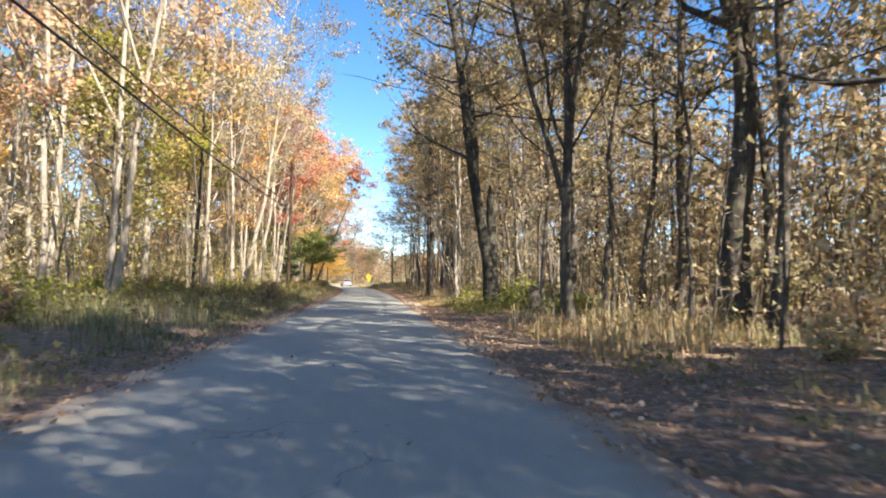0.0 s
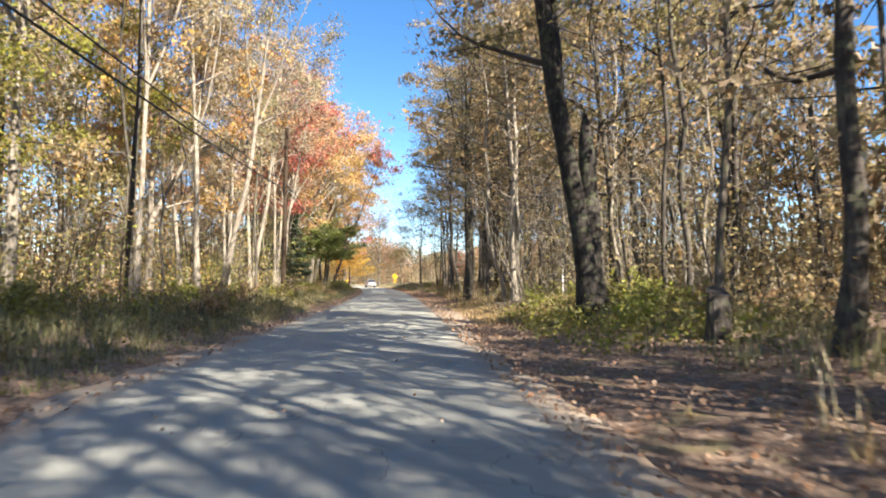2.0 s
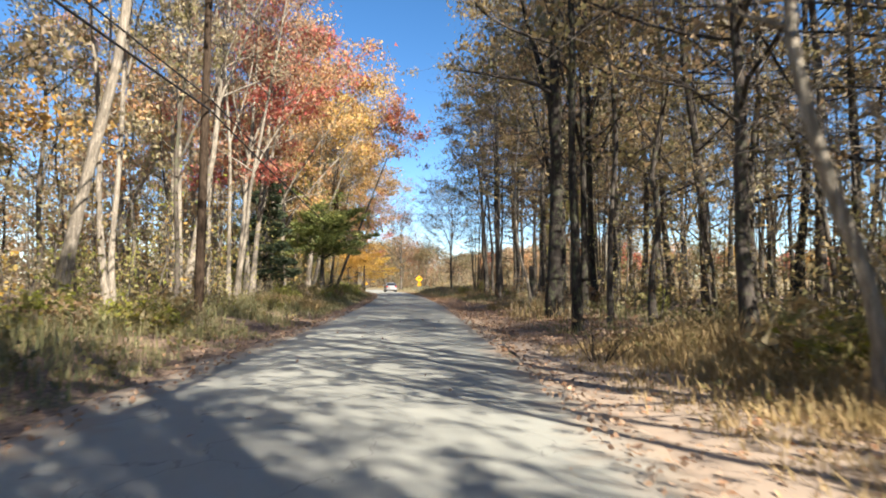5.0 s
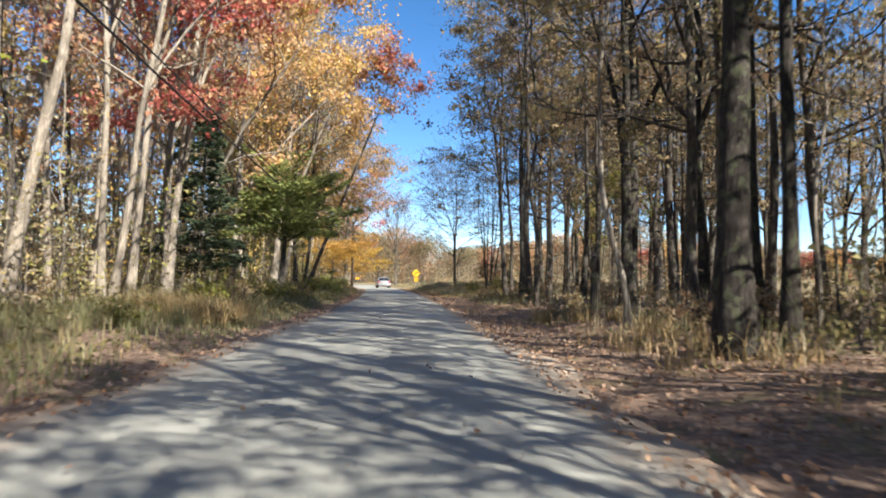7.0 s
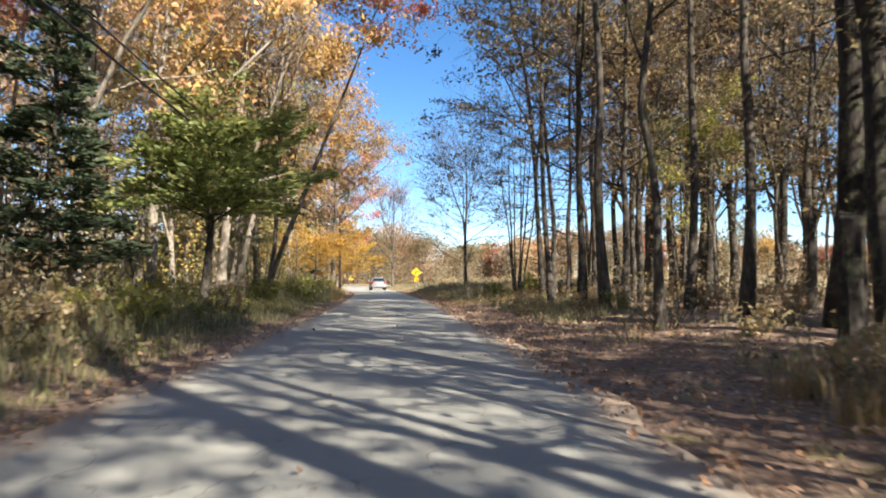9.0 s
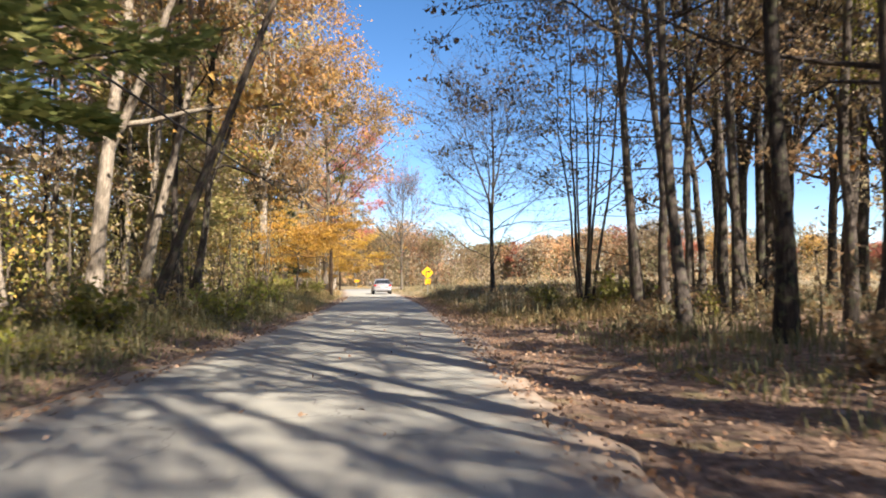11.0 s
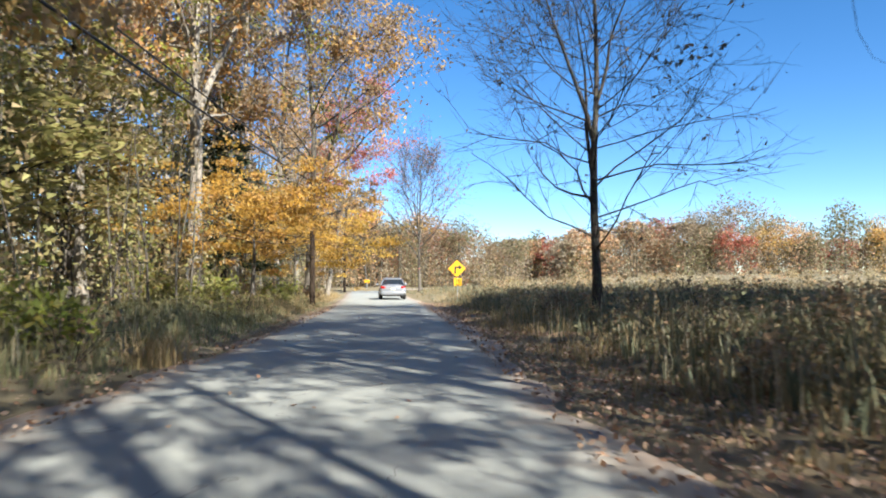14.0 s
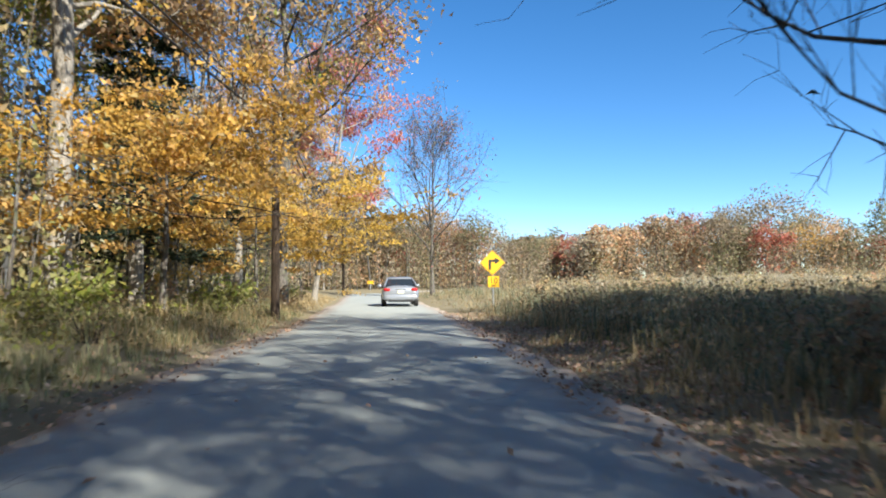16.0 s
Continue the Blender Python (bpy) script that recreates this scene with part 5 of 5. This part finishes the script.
# ---- poles and cables ----
def utility_pole(x, y, h, tilt=0.0):
    thing = tagged(new("utility_pole"), "brown wooden utility pole on the verge", "pole", "utility poles")
    t = Tubes()
    z = np.linspace(-0.4, h, 7)
    t.add(np.c_[np.zeros(7), np.zeros(7), z], np.linspace(0.15, 0.105, 7), 12)
    t.add([(0, 0, h), (0, 0, h + 0.02), (0, 0, h + 0.025)], [0.105, 0.07, 0.001], 12)
    part("shaft", t.mesh("shaft", WOOD_POLE), None, thing)
    for k, zz in enumerate((6.15, 6.5)):
        b = Tubes()
        b.add([(0.1, 0, zz), (0.2, 0, zz), (0.24, 0, zz - 0.03)], [0.02, 0.025, 0.03], 8)
        part("bracket", b.mesh("bracket", STEEL), None, thing)
    thing.matrix_basis = put(None, x, y, tilt=(tilt, 0))
    return (x, y)


POLES = [utility_pole(-5.4, -21.0, 10.0), utility_pole(-5.7, 51.0, 9.9, 0.8), utility_pole(-7.3, 121.0, 7.4), utility_pole(-13.4, 168.0, 9.0)]


def cable(a, b, za, zb, sag, r):
    t = Tubes()
    s = np.linspace(0, 1, 40)
    p = np.c_[a[0] + (b[0] - a[0]) * s + 0.24, a[1] + (b[1] - a[1]) * s, za + (zb - za) * s - 4 * sag * s * (1 - s)]
    t.add(p, np.full(40, r), 6)
    tagged(new("overhead_cable", t.mesh("overhead_cable", CABLE)), "black overhead cable slung between wooden poles", "cable", "overhead cables")


for a, b in zip(POLES, POLES[1:]):
    ga, gb = float(rise(*a)), float(rise(*b))
    cable(a, b, 6.15 + ga, 6.15 + gb, 0.75, 0.03)
    cable(a, b, 6.5 + ga, 6.5 + gb, 0.6, 0.022)


# ---- signs and posts ----
def slab(w, h, d, bevel=0.004):
    bm = bmesh.new()
    bmesh.ops.create_cube(bm, size=1)
    bmesh.ops.scale(bm, vec=(w, d, h), verts=bm.verts)
    bmesh.ops.bevel(bm, geom=list(bm.edges), offset=bevel, segments=1, affect="EDGES")
    return bm


def polygon_plate(points, d, y):
    """A flat plate from an outline in x and z, facing -y."""
    bm = bmesh.new()
    f = bm.faces.new([bm.verts.new((px, y, pz)) for px, pz in points])
    if f.normal.y > 0:
        f.normal_flip()
    ext = bmesh.ops.extrude_face_region(bm, geom=[f])
    bmesh.ops.translate(bm, vec=(0, d, 0), verts=[v for v in ext["geom"] if isinstance(v, bmesh.types.BMVert)])
    bmesh.ops.recalc_face_normals(bm, faces=bm.faces)
    return bm


def lettering(text, size, depth=0.002):
    c = bpy.data.curves.new("lettering", "FONT")
    c.body, c.size, c.extrude, c.align_x, c.align_y = text, size, depth, "CENTER", "CENTER"
    ob = bpy.data.objects.new("lettering", c)
    scene.collection.objects.link(ob)
    me = bpy.data.meshes.new_from_object(ob)
    bpy.data.objects.remove(ob)
    me.transform(Matrix.Rotation(radians(90), 4, "X"))
    return me


def warning_sign(x, y):
    thing = tagged(new("warning_sign"), "yellow diamond right-turn sign with speed plate on a steel post", "road sign")
    t = Tubes()
    t.add([(0.02, 0.03, -0.4), (0.01, 0.03, 1.0), (0, 0.03, 2.3)], [0.032, 0.03, 0.03], 8)
    part("post", t.mesh("post", STEEL), None, thing)
    q = 0.54
    plate = part("diamond_panel", polygon_plate([(0, 1.88 + q), (q, 1.88), (0, 1.88 - q), (-q, 1.88)], 0.004, -0.004), SIGN_YELLOW, thing, "yellow diamond panel")
    b = polygon_plate([(0, 1.88 + q * 0.95), (q * 0.95, 1.88), (0, 1.88 - q * 0.95), (-q * 0.95, 1.88)], 0.001, -0.0045)
    bmesh.ops.inset_region(b, faces=[f for f in b.faces if abs(f.normal.y) > 0.9], thickness=0.018)
    bmesh.ops.delete(b, geom=[f for f in b.faces if abs(f.normal.y) > 0.9 and f.calc_area() > 0.2], context="FACES")
    part("border", b, SIGN_BLACK, plate, "thin black border")
    arrow = [(-0.17, -0.3), (-0.06, -0.3), (-0.06, 0.03), (0.1, 0.03), (0.1, -0.07), (0.33, 0.085), (0.1, 0.24), (0.1, 0.14), (-0.17, 0.14)]
    part("arrow", polygon_plate([(a, 1.88 + c) for a, c in arrow], 0.003, -0.008), SIGN_BLACK, plate, "black right-turn arrow")
    speed = slab(0.47, 0.47, 0.005)
    bmesh.ops.translate(speed, vec=(0.04, -0.002, 1.08), verts=speed.verts)
    sp = part("speed_plate", speed, SIGN_YELLOW, thing, "square yellow plate reading 10")
    me = lettering("10", 0.36)
    me.materials.append(SIGN_BLACK)
    me.transform(Matrix.Translation((0.04, -0.008, 1.12)))
    part("numerals", me, None, sp)
    bar = slab(0.2, 0.045, 0.002, 0.0005)
    bmesh.ops.translate(bar, vec=(0.04, -0.0065, 0.91), verts=bar.verts)
    part("text_bar", bar, SIGN_BLACK, sp)
    thing.matrix_basis = put(None, x, y, radians(3))


warning_sign(0.1, 127.6)


def arrow_board(x, y):
    thing = tagged(new("arrow_board"), "small yellow board with black bars at the bend", "road sign")
    t = Tubes()
    t.add([(0, 0.03, -0.3), (0, 0.03, 1.5)], [0.03, 0.03], 8)
    part("post", t.mesh("post", STEEL), None, thing)
    b = slab(0.78, 0.4, 0.005)
    bmesh.ops.translate(b, vec=(0, 0, 1.4), verts=b.verts)
    p = part("panel", b, SIGN_YELLOW, thing)
    for zz in (1.48, 1.32):
        c = slab(0.5, 0.06, 0.003, 0.0005)
        bmesh.ops.translate(c, vec=(0, -0.006, zz), verts=c.verts)
        part("text_bar", c, SIGN_BLACK, p)
    thing.matrix_basis = put(None, x, y)


arrow_board(-13.0, 186.0)


def marker_post(x, y, h, mat, label, plate=(0.09, 0.32), tilt=0.0):
    thing = tagged(new("marker_post"), label, "post")
    t = Tubes()
    t.add([(0, 0, -0.3), (0, 0, h), (0, 0, h + 0.01)], [0.028, 0.028, 0.002], 8)
    part("post", t.mesh("post", mat), None, thing)
    b = slab(plate[0], plate[1], 0.006)
    bmesh.ops.translate(b, vec=(0, -0.035, h - plate[1] * 0.45), verts=b.verts)
    part("plate", b, SIGN_BACK, thing, "grey metal plate")
    thing.matrix_basis = put(None, x, y, tilt=(tilt, 0))


marker_post(6.85, 35.3, 1.75, WHITE_POST, "white marker post with a grey plate in the grass")
marker_post(7.7, 34.0, 1.7, WOOD_POLE, "wooden post carrying a blank grey sign panel", (0.36, 0.42))
marker_post(-10.2, 112.4, 1.5, SIGN_BACK, "grey post with a small grey plate in the grass", (0.12, 0.3))


# ---- the car ahead ----
def loft(sections):
    """Skin a row of equal closed rings."""
    bm = bmesh.new()
    rings = [[bm.verts.new(p) for p in s] for s in sections]
    n = len(rings[0])
    for a, b in zip(rings, rings[1:]):
        for i in range(n):
            bm.faces.new((a[i], a[(i + 1) % n], b[(i + 1) % n], b[i]))
    bm.faces.new(rings[0][::-1])
    bm.faces.new(rings[-1])
    bmesh.ops.recalc_face_normals(bm, faces=bm.faces)
    for f in bm.faces:
        f.smooth = True
    return bm


def ring(y, half, low, high, crown=0.03, n=16, power=3.2):
    pts = []
    for a in np.linspace(0, 2 * math.pi, n, endpoint=False) + math.pi / n:
        c, s = math.cos(a), math.sin(a)
        px = half * math.copysign(abs(c) ** (2 / power), c)
        pz = (low + high) / 2 + (high - low) / 2 * math.copysign(abs(s) ** (2 / power), s)
        pts.append((px, y, pz + crown * (s > 0) * (1 - abs(px) / half)))
    return pts


def sedan(x, y, turn):
    """Origin on the ground under the tail; the nose points along +y."""
    car = tagged(new("car"), "silver-grey four-door sedan on the lane, seen from behind", "car")
    part("body", loft([ring(0.0, 0.78, 0.34, 0.82), ring(0.06, 0.86, 0.26, 0.98), ring(0.35, 0.9, 0.22, 1.02), ring(1.0, 0.91, 0.2, 1.0), ring(2.4, 0.91, 0.2, 0.97),
                       ring(3.3, 0.9, 0.2, 0.94), ring(4.2, 0.86, 0.22, 0.82), ring(4.6, 0.74, 0.28, 0.7), ring(4.68, 0.6, 0.34, 0.6)]), CAR_PAINT, car)
    part("roof", loft([ring(1.05, 0.6, 1.34, 1.39, 0.01), ring(1.25, 0.62, 1.36, 1.43, 0.02), ring(1.9, 0.64, 1.37, 1.46, 0.02), ring(2.5, 0.62, 1.36, 1.43, 0.02), ring(2.7, 0.58, 1.33, 1.37, 0.01)]), CAR_PAINT, car)
    cab = [[(-0.78, 0.42, 0.96), (0.78, 0.42, 0.96), (0.6, 1.08, 1.37), (-0.6, 1.08, 1.37)], [(-0.8, 3.4, 0.93), (0.8, 3.4, 0.93), (0.58, 2.68, 1.36), (-0.58, 2.68, 1.36)]]
    bm = bmesh.new()
    f1, f2 = [[bm.verts.new(p) for p in q] for q in cab]
    bm.faces.new(f1), bm.faces.new(f2[::-1])
    for i in range(4):
        bm.faces.new((f1[i], f2[i], f2[(i + 1) % 4], f1[(i + 1) % 4]))
    bmesh.ops.recalc_face_normals(bm, faces=bm.faces)
    part("windows", bm, CAR_GLASS, car, "dark tinted glass")
    for s in (-1, 1):
        t = Tubes()
        t.add([(s * 0.8, 0.4, 0.97), (s * 0.7, 0.75, 1.2), (s * 0.61, 1.08, 1.38)], [0.05, 0.05, 0.045], 6)
        part("pillar", t.mesh("pillar", CAR_PAINT), None, car)
        part("tail_lamp", loft([ring(-0.015, 0.15, 0.76, 0.89, 0, 12), ring(0.12, 0.17, 0.74, 0.92, 0, 12)]), TAIL_RED, car, "red tail lamp").location.x = s * 0.66
        m = part("side_mirror", loft([ring(2.95, 0.1, 0.95, 1.08, 0, 10), ring(3.02, 0.12, 0.94, 1.1, 0, 10), ring(3.12, 0.07, 0.97, 1.07, 0, 10)]), CAR_PAINT, car)
        m.location.x = s * 1.0
    part("rear_bumper", loft([ring(-0.07, 0.74, 0.36, 0.58, 0, 16), ring(-0.04, 0.82, 0.32, 0.6, 0, 16), ring(0.25, 0.9, 0.28, 0.6, 0, 16)]), CAR_PAINT, car)
    d = slab(1.2, 0.12, 0.05, 0.02)
    bmesh.ops.translate(d, vec=(0, -0.05, 0.3), verts=d.verts)
    part("diffuser", d, CAR_TRIM, car, "black lower bumper insert")
    d = slab(0.31, 0.16, 0.012, 0.004)
    bmesh.ops.translate(d, vec=(0, -0.012, 0.72), verts=d.verts)
    part("number_plate", d, PLATE, car, "pale blank number plate")
    d = slab(0.5, 0.03, 0.02, 0.008)
    bmesh.ops.translate(d, vec=(0, -0.012, 0.85), verts=d.verts)
    part("trim_strip", d, RIM, car, "chrome boot strip")
    for s in (-1, 1):
        for yy in (0.95, 3.75):
            bm = bmesh.new()
            bmesh.ops.create_cone(bm, cap_ends=True, segments=24, radius1=0.33, radius2=0.33, depth=0.22, matrix=Matrix.Rotation(radians(90), 4, "Y"))
            bmesh.ops.bevel(bm, geom=[e for e in bm.edges if abs(e.verts[0].co.x - e.verts[1].co.x) < 1e-4], offset=0.03, segments=2, affect="EDGES")
            w = part("wheel", bm, TYRE, car, "black tyre")
            w.location = (s * 0.79, yy, 0.33)
            bm = bmesh.new()
            bmesh.ops.create_cone(bm, cap_ends=True, segments=20, radius1=0.21, radius2=0.19, depth=0.02, matrix=Matrix.Translation((s * 0.115, 0, 0)) @ Matrix.Rotation(radians(90 * s), 4, "Y"))
            part("rim", bm, RIM, w, "alloy rim")
    car.matrix_basis = pose(x, y, 0.03, 0, 0, turn)


sedan(-4.15, 131.5, 7.4)
